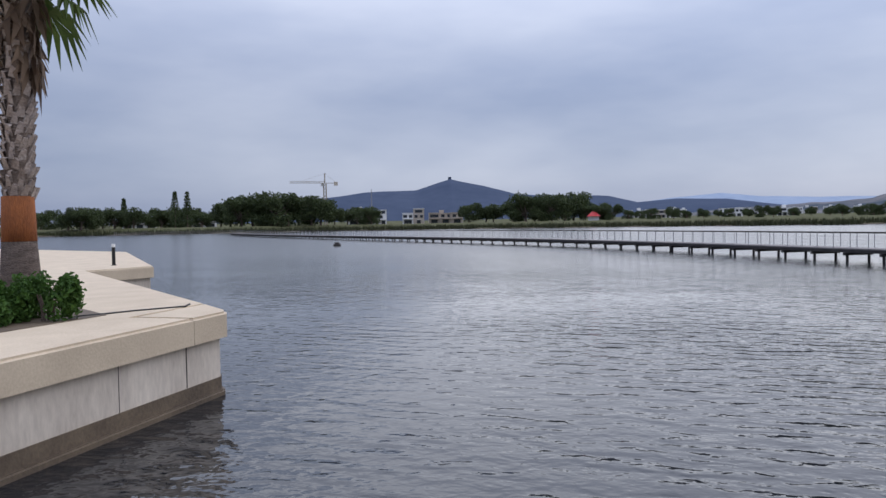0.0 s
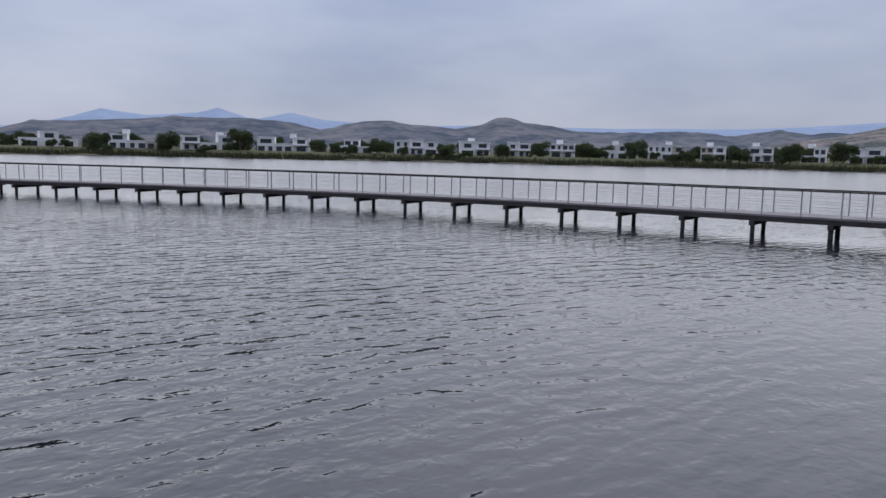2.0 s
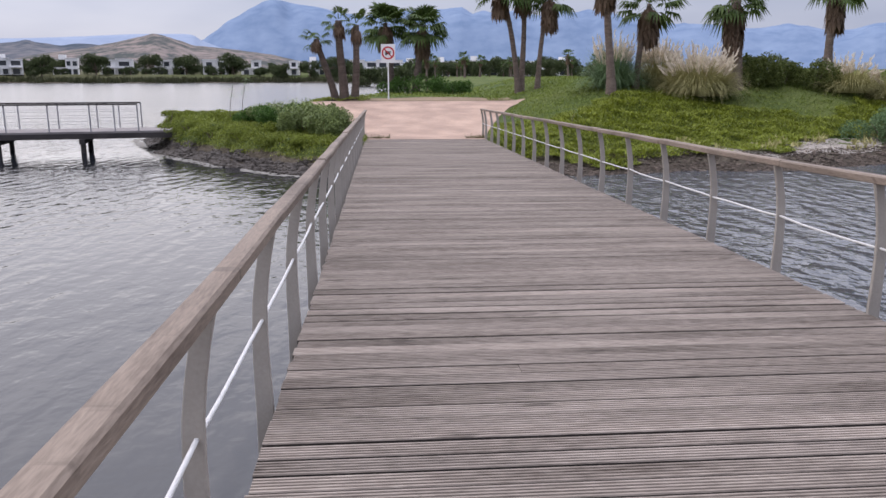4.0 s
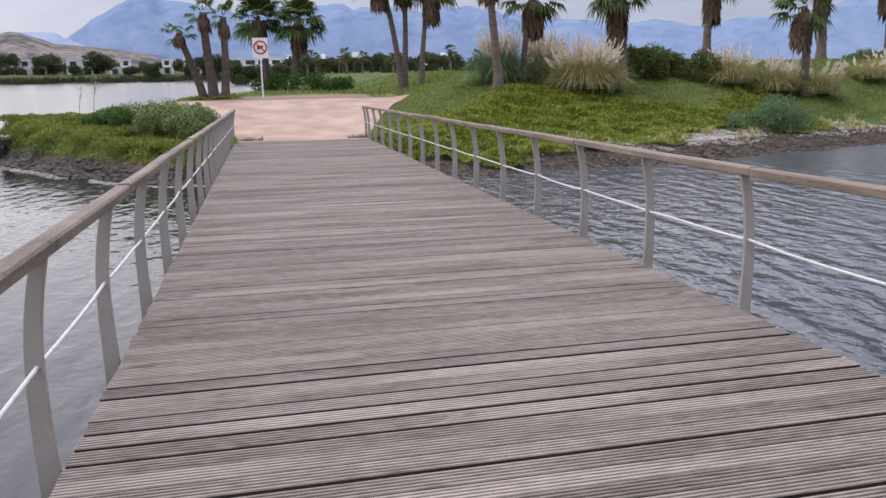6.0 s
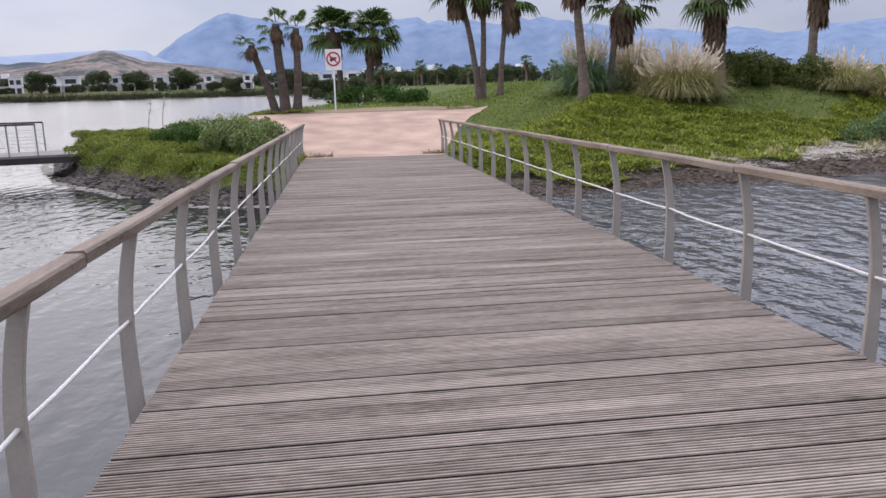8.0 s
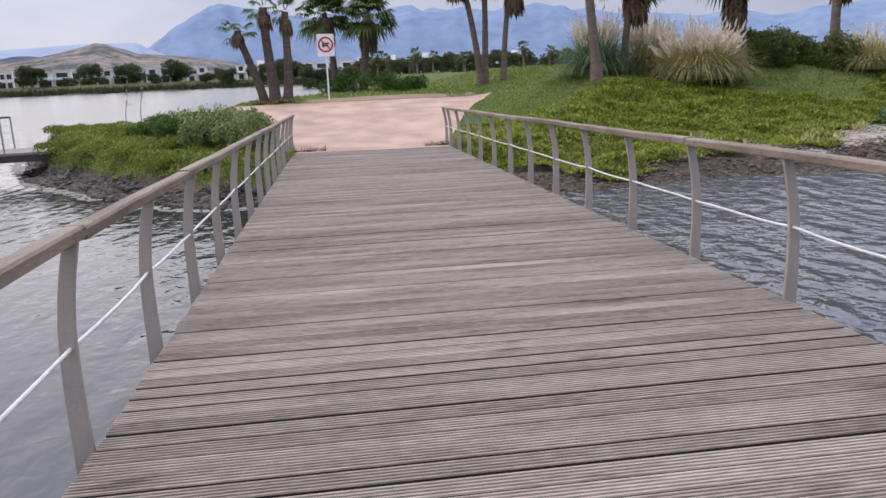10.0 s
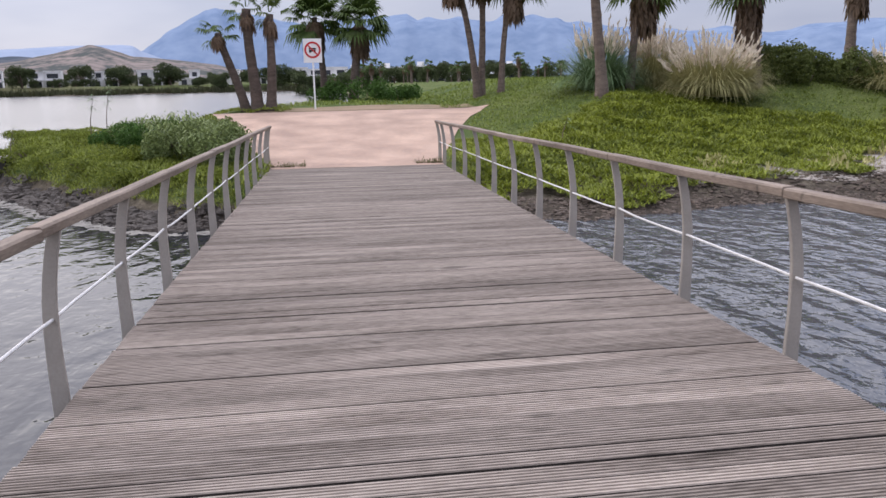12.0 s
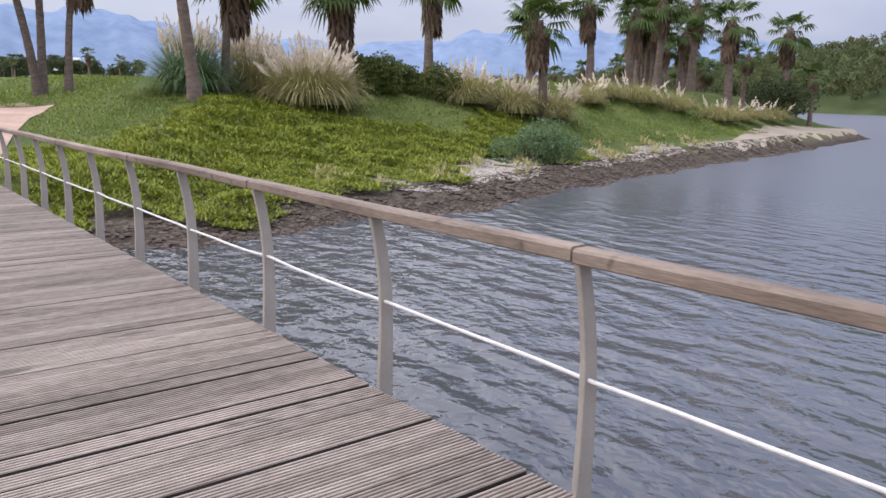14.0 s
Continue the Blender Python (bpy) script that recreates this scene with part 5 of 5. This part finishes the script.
# ---------------------------------------------------------------- sign at the end of the path
def sapling(x, y, h, seed, leaves):
    rnd = random.Random(seed)
    s = thing("sapling", "thin bare sapling with a few grey leaves", "sapling", "bank saplings", at=at_ground(x, y))
    part("stem", tube([(0, 0, 0), (0.05, 0, h * 0.5), (0.2, 0.05, h)], [0.018, 0.012, 0.005], 5), BARK, s)
    spec = []
    for k in range(leaves):
        a, z = rnd.uniform(0, math.tau), h * rnd.uniform(0.6, 1.0)
        spec.append(((0.05 + 0.15 * z / h, 0, z), (math.cos(a), math.sin(a), 0.1), rnd.uniform(0.2, 0.6), 0.04, 0.8))
    v, f = blades(spec, rnd)
    shaped("leaves", v, f, LEAF_GREY, s)


for x, y, h, seed, n in ((-7.6, 36.2, 1.9, 801, 40), (-8.2, 36.6, 1.6, 802, 30), (-11.0, 37.5, 1.1, 803, 5), (-11.4, 37.8, 0.9, 804, 3), (5.6, 31.2, 0.8, 805, 14)):
    sapling(x, y, h, seed, n)


def sign():
    x, y = -1.22, 43.4
    s = thing("road_sign", "no-overtaking style round red ban sign on a white square plate", "sign", at=pose(x, y, gz(x, y) - 0.05, 0, 0, 3))
    part("post", tube([(0, 0, 0), (0, 0, 2.75)], 0.035, 8), SIGN_WHITE, s, "white steel post")
    part("plate", box(0.74, 0.015, 0.95, 0, -0.045, 2.42, 0.004), SIGN_WHITE, s, "white square plate")
    ring = bmesh.new()
    n = 36
    vs = [[ring.verts.new((r * math.cos(k * math.tau / n), yy, 2.45 + r * math.sin(k * math.tau / n))) for k in range(n)] for r, yy in ((0.33, -0.0545), (0.33, -0.062), (0.255, -0.062), (0.255, -0.0545))]
    for a, b in zip(vs, vs[1:]):
        for k in range(n):
            ring.faces.new((a[k], a[(k + 1) % n], b[(k + 1) % n], b[k]))
    part("ring", ring, SIGN_RED, s, "red ring")
    bar = box(0.54, 0.006, 0.055, 0, 0, 0)
    bmesh.ops.transform(bar, matrix=pose(0, -0.0625, 2.45, 0, 45), verts=bar.verts)
    part("slash", bar, SIGN_RED, s, "red slash")
    pict = box(0.3, 0.006, 0.06, 0, -0.0575, 2.5)
    add_box(pict, 0.2, 0.006, 0.07, pose(0.02, -0.0575, 2.42))
    add_box(pict, 0.09, 0.006, 0.12, pose(-0.1, -0.0575, 2.4))
    part("pictogram", pict, SIGN_BLACK, s, "black pictogram shapes")


sign()


# ---------------------------------------------------------------- far houses, town, crane
def house(w, storeys, seed, m, mat=WHITE_WALL, label="white modern flat-roofed two-storey villa with dark windows and painted loggia shade"):
    rnd = random.Random(seed)
    h = thing("house", label, "house", "lakeside villas", at=m)
    d, sh = 9.0, 3.2
    parts_ = 3 if w > 16 else 2
    seg = w / parts_
    bays = []
    for k in range(parts_):
        cx = -w / 2 + seg * (k + 0.5)
        up = storeys if (k != 1 or parts_ == 2) else storeys
        fr = rnd.uniform(-1.2, 1.2)
        up = up - 1 if rnd.random() < 0.3 else up
        hh = sh * up + rnd.uniform(-0.3, 0.6)
        part("wall", box(seg - 0.06, d, hh, cx, fr, hh / 2), mat if rnd.random() < 0.85 else TAN_WALL, h)
        part("roof", box(seg + 0.3, d + 0.5, 0.3, cx, fr, hh + 0.15), mat, h)
        for s in range(up):
            n = rnd.choice((1, 1, 2)) if seg > 5 else 1
            for j in range(n):
                ww = seg / n * rnd.uniform(0.35, 0.75)
                x = cx + (j - (n - 1) / 2) * seg / n
                # flat dark panel: window glass, and painted shade for the deep loggias
                wn_ = part("window", box(ww, 0.1, 1.9 if s else 2.2, x, fr - d / 2 - 0.02, s * sh + (1.65 if s else 1.35)), GLASS_AND_SHADE, h)
                part("frame", box(ww + 0.3, 0.5, 0.18, x, fr - d / 2 - 0.25, s * sh + (2.75 if s else 2.55)), mat, wn_)
        if rnd.random() < 0.7 and up > 1:
            part("balcony", box(seg * 0.9, 1.8, 0.25, cx, fr - d / 2 - 0.9, sh - 0.1), mat, h)
            for sx in (-0.42, 0.42):
                part("column", box(0.3, 0.3, sh, cx + sx * seg, fr - d / 2 - 1.6, sh / 2 - 0.1), mat, h)
    if rnd.random() < 0.6:
        part("roof_box", box(3, 3, 2.0, rnd.uniform(-w / 4, w / 4), 1, sh * storeys + 1.2), mat, h)
    return h


HOUSES = [(73.8, 3.4), (68.3, 3.6), (63.7, 3.6), (58.4, 3.7), (53.5, 3.4), (48.8, 3.2), (44.5, 2.2), (41.2, 1.7), (38.0, 1.7), (34.2, 1.8), (30.7, 2.5), (27.5, 1.7), (24.4, 1.6), (21.1, 1.5), (18.0, 2.0), (14.7, 2.1), (11.6, 1.7), (9.2, 1.4), (6.5, 1.3), (4.6, 1.2)]
for i, (az, wd) in enumerate(HOUSES):
    x, y = bearing(az, 384)
    house(384 * radians(wd), 2, 200 + i, pose(x, y, gz(x, y) - 0.2, 0, 0, az + random.Random(i).uniform(-8, 8)))
rnd = random.Random(300)
for i in range(16):
    az, r = rnd.uniform(75, 92), rnd.uniform(620, 900)
    x, y = bearing(az, r)
    house(rnd.uniform(12, 26), 2, 320 + i, pose(x, y, gz(x, y) - 0.3, 0, 0, az), label="distant white town house")
for i, (az, r, w) in enumerate(((-2.2, 330, 20), (-4, 350, 12), (-6.2, 360, 14), (-9, 360, 18), (-11, 370, 18), (-12.6, 380, 16), (1.2, 380, 14), (-0.6, 360, 12))):
    x, y = bearing(az, r)
    house(w, 2, 340 + i, pose(x, y, gz(x, y) - 0.2, 0, 0, az), label="white villa among trees beyond the fields")
for i, (az, r, w, st, mt) in enumerate(((111.0, 520, 26, 3, WHITE_WALL), (107.6, 500, 14, 3, WHITE_WALL), (105.2, 500, 22, 2, TAN_WALL), (126.8, 520, 20, 2, WHITE_WALL), (122.6, 520, 16, 2, WHITE_WALL))):
    x, y = bearing(az, r)
    house(w, st, 360 + i, pose(x, y, gz(x, y) - 0.2, 0, 0, az), mt, "pale flat-roofed building behind the shore trees")
x, y = bearing(-67.6, 235)
tower = thing("white_building", "tall plain white building by the bay", "building", at=pose(x, y, gz(x, y) - 0.3, 0, 0, -67))
part("wall", box(9, 8, 9, 0, 0, 4.5), WHITE_WALL, tower)
part("roof", box(9.5, 8.5, 0.4, 0, 0, 9.2), WHITE_WALL, tower)
for k in range(3):
    part("window", box(1.4, 0.1, 1.6, -2.8 + 2.8 * k, -4.02, 5.5), GLASS_AND_SHADE, tower)

trees = [broad_tree("tree", "dark green bushy tree near the shore", 9, 9, 400 + k, 2600, 0.85) for k in range(3)]
SPOTS = [(71, 372, 1.15), (66.1, 372, 1.2), (61.2, 370, 1.1), (56, 374, 0.9), (51.1, 372, 1.0), (46.6, 370, 1.05), (42.8, 372, 0.95), (39.6, 372, 1.0), (36.2, 372, 0.9), (32.6, 372, 1.0), (29.1, 372, 0.9), (25.9, 372, 1.0), (22.8, 372, 0.95),
         (19.6, 372, 1.05), (16.3, 372, 1.1), (13.1, 372, 1.0), (10.3, 372, 1.0), (7.9, 372, 1.0), (5.6, 372, 0.9), (3.4, 372, 1.0), (2.2, 372, 1.0)]
rnd = random.Random(500)
for az in np.arange(2.2, 77, 0.85):
    SPOTS.append((az, rnd.uniform(395, 412), rnd.uniform(0.55, 0.85)))
SPOTS = [(az_ + rnd.uniform(-0.5, 0.5), r_ - 3, s_ * rnd.uniform(0.7, 1.05)) for az_, r_, s_ in SPOTS] + [(rnd.uniform(2.5, 76), rnd.uniform(362, 374), rnd.uniform(0.22, 0.5)) for _ in range(60)]
for az in np.arange(93, 101, 0.9):
    SPOTS.append((az, rnd.uniform(445, 480), rnd.uniform(1.3, 1.9) if az > 95 else 1.0))
for az in np.arange(101.5, 104, 0.9):
    SPOTS.append((az, 470, rnd.uniform(1.0, 1.4)))
for az in np.arange(110.5, 135, 0.75):
    SPOTS.append((az, rnd.uniform(440, 490), rnd.uniform(1.0, 1.3) + (0.75 if 113.5 < az < 121.5 else 0)))
for az in np.arange(-16, 1.5, 0.8):
    SPOTS.append((az, rnd.uniform(230, 330), rnd.uniform(0.5, 0.8)))
for az in np.arange(76, 93, 1.0):
    SPOTS.append((az, rnd.uniform(480, 620), rnd.uniform(0.6, 0.9)))
for az, r, s in SPOTS:
    x, y = bearing(az + rnd.uniform(-0.3, 0.3), r)
    copy_thing(trees[rnd.randrange(3)], at_ground(x, y, rnd.uniform(0, 360), s, 0.3))


def far_wood():
    """The wood on the slope beyond the bay, crown by crown."""
    rnd = random.Random(710)
    verts, faces = [], []
    for az in np.arange(-84, -40, 0.5):
        for r in (222, 236, 250, 268, 288, 312):
            a = az + rnd.uniform(-0.5, 0.5)
            q = r + rnd.uniform(-8, 8)
            x, y = bearing(a, q)
            if inside_by(LAND, np.array([x]), np.array([y]))[0] < 3 and slope_rise(a, q) < 2:
                continue
            z = max(gz(x, y), slope_rise(a, q))
            s = rnd.uniform(0.45, 0.9)
            v, f = leaf_cloud(rnd, 240, lumps(rnd, 6, 3.0 * s, 3.0 * s, 5.0 * s), 0.7)
            n = len(verts)
            verts.extend([(p.x + x, p.y + y, p.z + z - 0.3) for p in v])
            faces.extend([tuple(k + n for k in q_) for q_ in f])
    return tagged(shaped("far_wood", verts, faces, WOODS), "dark green wood on the slope beyond the bay", "wood", kind="stuff")


far_wood()
for k, o in enumerate(trees):
    o.matrix_basis = at_ground(*bearing(94 + 2.2 * k, 470), 40 * k, 1.1)


def conifer(tall, seed, m):
    rnd = random.Random(seed)
    c = thing("conifer", "tall tiered conifer above the shore trees", "tree", "tiered conifers", at=m)
    part("trunk", tube([(0, 0, -0.5), (0, 0, tall)], [0.3, 0.05], 6), BARK, c)
    def spot(r):
        t = r.randrange(11)
        reach = tall * 0.2 * (1 - t / 12) * math.sqrt(r.random())
        a = r.uniform(0, math.tau)
        return Vector((math.cos(a) * reach, math.sin(a) * reach, tall * (0.14 + 0.86 * t / 11) - 0.25 * reach + r.uniform(-0.3, 0.3))), Vector((math.cos(a), math.sin(a), 0.2))

    v, f = leaf_cloud(rnd, 900, spot, 1.0)
    shaped("foliage", v, f, LEAF_DARK, c)


for az, tall in ((124.5, 21), (123.7, 21), (127.8, 17)):
    x, y = bearing(az, 460)
    conifer(tall, int(az * 10), pose(x, y, gz(x, y)))


def pavilion():
    x, y = bearing(94.4, 455)
    p = thing("pavilion", "small pavilion with a bright red roof among far trees", "pavilion", at=pose(x, y, gz(x, y) - 0.2, 0, 0, 94))
    part("wall", box(6, 5, 2.6, 0, 0, 1.3), WHITE_WALL, p)
    bm = bmesh.new()
    bmesh.ops.create_cone(bm, cap_ends=True, segments=4, radius1=5.6, radius2=0.8, depth=3.0, matrix=pose(0, 0, 4.1, 0, 0, 45))
    part("roof", bm, SIGN_RED, p, "bright red hipped roof")


pavilion()


def strut(bm, a, b, r):
    t = tube([a, b], r, 4)
    me = bpy.data.meshes.new("t")
    t.to_mesh(me)
    t.free()
    bm.from_mesh(me)
    bpy.data.meshes.remove(me)


def crane():
    x, y = bearing(114.0, 560)
    c = thing("tower_crane", "tower crane with a long level jib over the trees", "crane", at=pose(x, y, gz(x, y) - 0.3, 0, 0, 114 + 12))
    H = 30
    bm = bmesh.new()
    for sx, sy in ((-1, -1), (1, -1), (1, 1), (-1, 1)):
        strut(bm, (sx * 0.9, sy * 0.9, 0), (sx * 0.9, sy * 0.9, H), 0.2)
    for k in range(12):
        z = k * H / 12
        strut(bm, (-0.9, -0.9, z), (0.9, -0.9, z + H / 12), 0.12)
        strut(bm, (0.9, 0.9, z), (-0.9, 0.9, z + H / 12), 0.12)
    part("mast", bm, CRANE_PAINT, c)
    bm = bmesh.new()
    strut(bm, (0, 0, H), (0, 0, H + 7), 0.4)
    part("apex", bm, CRANE_PAINT, c)
    bm = bmesh.new()
    for yy, zz in ((-0.7, 0), (0.7, 0), (0, 1.2)):
        strut(bm, (-25, yy, H + zz), (0, yy, H + zz), 0.16)
    for k in range(14):
        u = -25 + k * 25 / 14
        strut(bm, (u, -0.7, H), (u + 0.9, 0, H + 1.2), 0.1)
        strut(bm, (u + 0.9, 0, H + 1.2), (u + 1.78, 0.7, H), 0.1)
    part("jib", bm, CRANE_PAINT, c)
    bm = bmesh.new()
    for yy in (-0.7, 0.7):
        strut(bm, (0, yy, H), (9, yy, H), 0.2)
    part("counter_jib", bm, CRANE_PAINT, c)
    part("counterweight", box(2.4, 1.6, 2.6, 8, 0, H - 0.4), CONCRETE, c)
    part("cab", box(1.8, 1.6, 2.2, -1.6, 1.2, H - 1.2), WHITE_WALL, c)
    bm = bmesh.new()
    strut(bm, (0, 0, H + 7), (-17, 0, H + 1.2), 0.07)
    strut(bm, (0, 0, H + 7), (8.5, 0, H), 0.07)
    part("tie_bars", bm, CRANE_PAINT, c)


crane()
for az, el0, el1 in ((110.6, 1.0, 2.75), (99.75, 1.0, 2.5)):
    x, y = bearing(az, 620)
    mast = tagged(part("antenna_mast", tube([(x, y, gz(x, y)), (x, y, 620 * math.tan(radians(el1)))], [0.5, 0.25], 5), PIER_METAL), "thin grey antenna mast", "mast", "antenna masts")
a = bearing(104.6, 2600)
tagged(part("summit_tower", box(9, 9, 14, a[0], a[1], 2600 * math.tan(radians(3.25)) + 3), HILL_BLUE_HAZE), "small tower on the hill summit", "tower")

# floating raft off the pier
x, y = bearing(114.2, 118)
raft = thing("raft", "small dark floating platform", "raft", at=pose(x, y, WATER, 0, 0, 30))
part("float", box(1.3, 1.0, 0.45, 0, 0, 0.1, 0.05), PIER_DARK, raft)
part("frame", box(0.9, 0.6, 0.25, 0, 0, 0.45, 0.03), PIER_DARK, raft)
# palisade in front of the far reeds
pal = thing("palisade", "row of pale stakes along the far shore", "fence", kind="structure")
st = part("stake", tube([(0, 0, -0.6), (0, 0, 1.7)], 0.14, 5), PIER_DECK, pal)
stake_me = st.data
bpy.data.objects.remove(st)
for k in range(70):
    x, y = bearing(120.2 + k * 0.12, 403)
    o = new("stake", stake_me)
    o.parent, o.matrix_basis = pal, pose(x, y, WATER) @ Matrix.Diagonal((1, 1, random.Random(k).uniform(0.8, 1.2), 1))

# ---------------------------------------------------------------- on the quay
qp = palm("stout fan palm with pale leaf boots and an orange-brown band", 7.5, (-0.1, 0.1), 0.29, 20, 1.9, 601, pose(-15.35, -11.9, 0.03), "", boots=2.25, leaf=1.1, kinks=0.03, thick=0.15)
part("orange_band", tube([(0, 0, 1.35), (0, 0, 1.7), (0.0, 0, 2.3)], [0.345, 0.335, 0.315], 16), BARK_ORANGE, qp, "orange-brown fibrous band round the trunk", smooth=True)
part("grey_foot", tube([(0, 0, 0), (0, 0, 0.5), (0, 0, 1.4)], [0.47, 0.4, 0.335], 16), BARK_DARK, qp, "smooth grey-brown trunk foot", smooth=True)
bed = tagged(part("planting_bed", prism([(-11.5, -8.6), (-11.5, -12.9), (-16.8, -12.9), (-13.75, -8.5)], 0.045, 0.06), WET_CONCRETE), "bare soil planting bed in the quay", "planting bed", kind="structure")
for k, (x, y, s) in enumerate(((-12.85, -8.95, 1.0), (-12.6, -9.55, 1.05), (-12.3, -10.2, 1.0), (-13.2, -9.75, 0.9), (-12.0, -9.3, 0.85), (-13.0, -10.6, 1.0))):
    shrub("low glossy dark green hedge bush", 0.42 * s, 0.4 * s, 0.72 * s, 1500, 0.1, LEAF, 610 + k, pose(x, y, 0.055), "hedge round the palm", 8)
bol = thing("bollard_light", "slim black bollard lamp with a pale cap", "bollard", at=pose(-30.2, -21.3, 0.05))
part("column", tube([(0, 0, 0), (0, 0, 0.78)], 0.075, 12), SIGN_BLACK, bol)
part("cap", tube([(0, 0, 0.78), (0, 0, 0.92)], 0.078, 12), SIGN_WHITE, bol, "pale lamp cap")
part("base_plate", tube([(0, 0, 0), (0, 0, 0.02)], 0.12, 12), SIGN_BLACK, bol)
cable = [(-13.4, -8.85, 0.062), (-13.9, -8.6, 0.062), (-14.4, -8.38, 0.062), (-14.9, -8.05, 0.062), (-15.2, -7.85, 0.062), (-15.3, -7.8, 0.1)]
tagged(part("cable", tube(cable, 0.018, 6), SIGN_BLACK, smooth=True), "dark cable lying across the coping", "cable")

# ---------------------------------------------------------------- deck boards
def board_mesh(length):
    """A grooved decking board, ridges along its length."""
    prof = [(-0.0665, -0.05)]
    n = 5
    for k in range(n):
        c = -0.0665 + 0.133 * (k + 0.5) / n
        w = 0.133 / n
        prof += [(c - w * 0.35, -0.018 if k else -0.007), (c - w * 0.23, 0.0), (c + w * 0.23, 0.0), (c + w * 0.35, -0.018 if k < n - 1 else -0.007)]
    prof.append((0.0665, -0.05))
    verts = [(sx * length / 2, y, z) for sx in (-1, 1) for y, z in prof]
    m = len(prof)
    faces = [(k, k + 1, m + k + 1, m + k) for k in range(m - 1)] + [(m - 1, 0, m, 2 * m - 1)]
    faces = [f[::-1] for f in faces] + [tuple(range(m)), tuple(range(2 * m - 1, m - 1, -1))]
    me = bpy.data.meshes.new("board")
    me.from_pydata(verts, [], faces)
    me.materials.append(DECK_WOOD)
    me.materials.append(GAP_SHADE)
    # the two outer side faces get the painted joint shade
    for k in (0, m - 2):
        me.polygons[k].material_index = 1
    return me


deck = thing("deck", "deck of worn grey-brown grooved boards laid across the bridge", "decking", kind="structure", at=BRIDGE)
rnd = random.Random(8)
MID = -0.045
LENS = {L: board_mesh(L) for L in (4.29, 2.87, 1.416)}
y, singles, spare, spots = Y0 + 0.07, 0, [], []
while y < Y1 - 0.05:
    spots.append(y)
    wide_gap = rnd.uniform(0.012, 0.025) if rnd.random() < 0.42 else rnd.uniform(-0.003, 0.003)
    y += PITCH + (wide_gap if y > 1.2 else 0.0)
near_spots = [q for q in spots if q > 1.2]
for q in spots:
    if q <= 1.2:
        spare.append(q)
        continue
    z = -0.005 + rnd.uniform(-0.0025, 0.0025)
    turn = rnd.uniform(-0.05, 0.05)
    if q < 17 and rnd.random() < 0.05 and singles < 290 - len(near_spots):
        f = rnd.choice((-1, 1))
        singles += 1
        for L, x in ((2.87, MID + f * 0.71), (1.416, MID - f * 1.437)):
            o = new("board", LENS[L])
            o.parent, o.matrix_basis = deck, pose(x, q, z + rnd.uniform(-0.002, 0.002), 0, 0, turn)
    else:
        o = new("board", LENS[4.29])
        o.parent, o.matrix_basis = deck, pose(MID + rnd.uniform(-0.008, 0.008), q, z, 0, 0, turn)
bm = bmesh.new()
for q in spare:
    add_box(bm, 4.29, 0.131, 0.05, pose(MID, q, -0.03))
tagged(part("rear_boards", bm, DECK_WOOD, deck), kind="stuff")
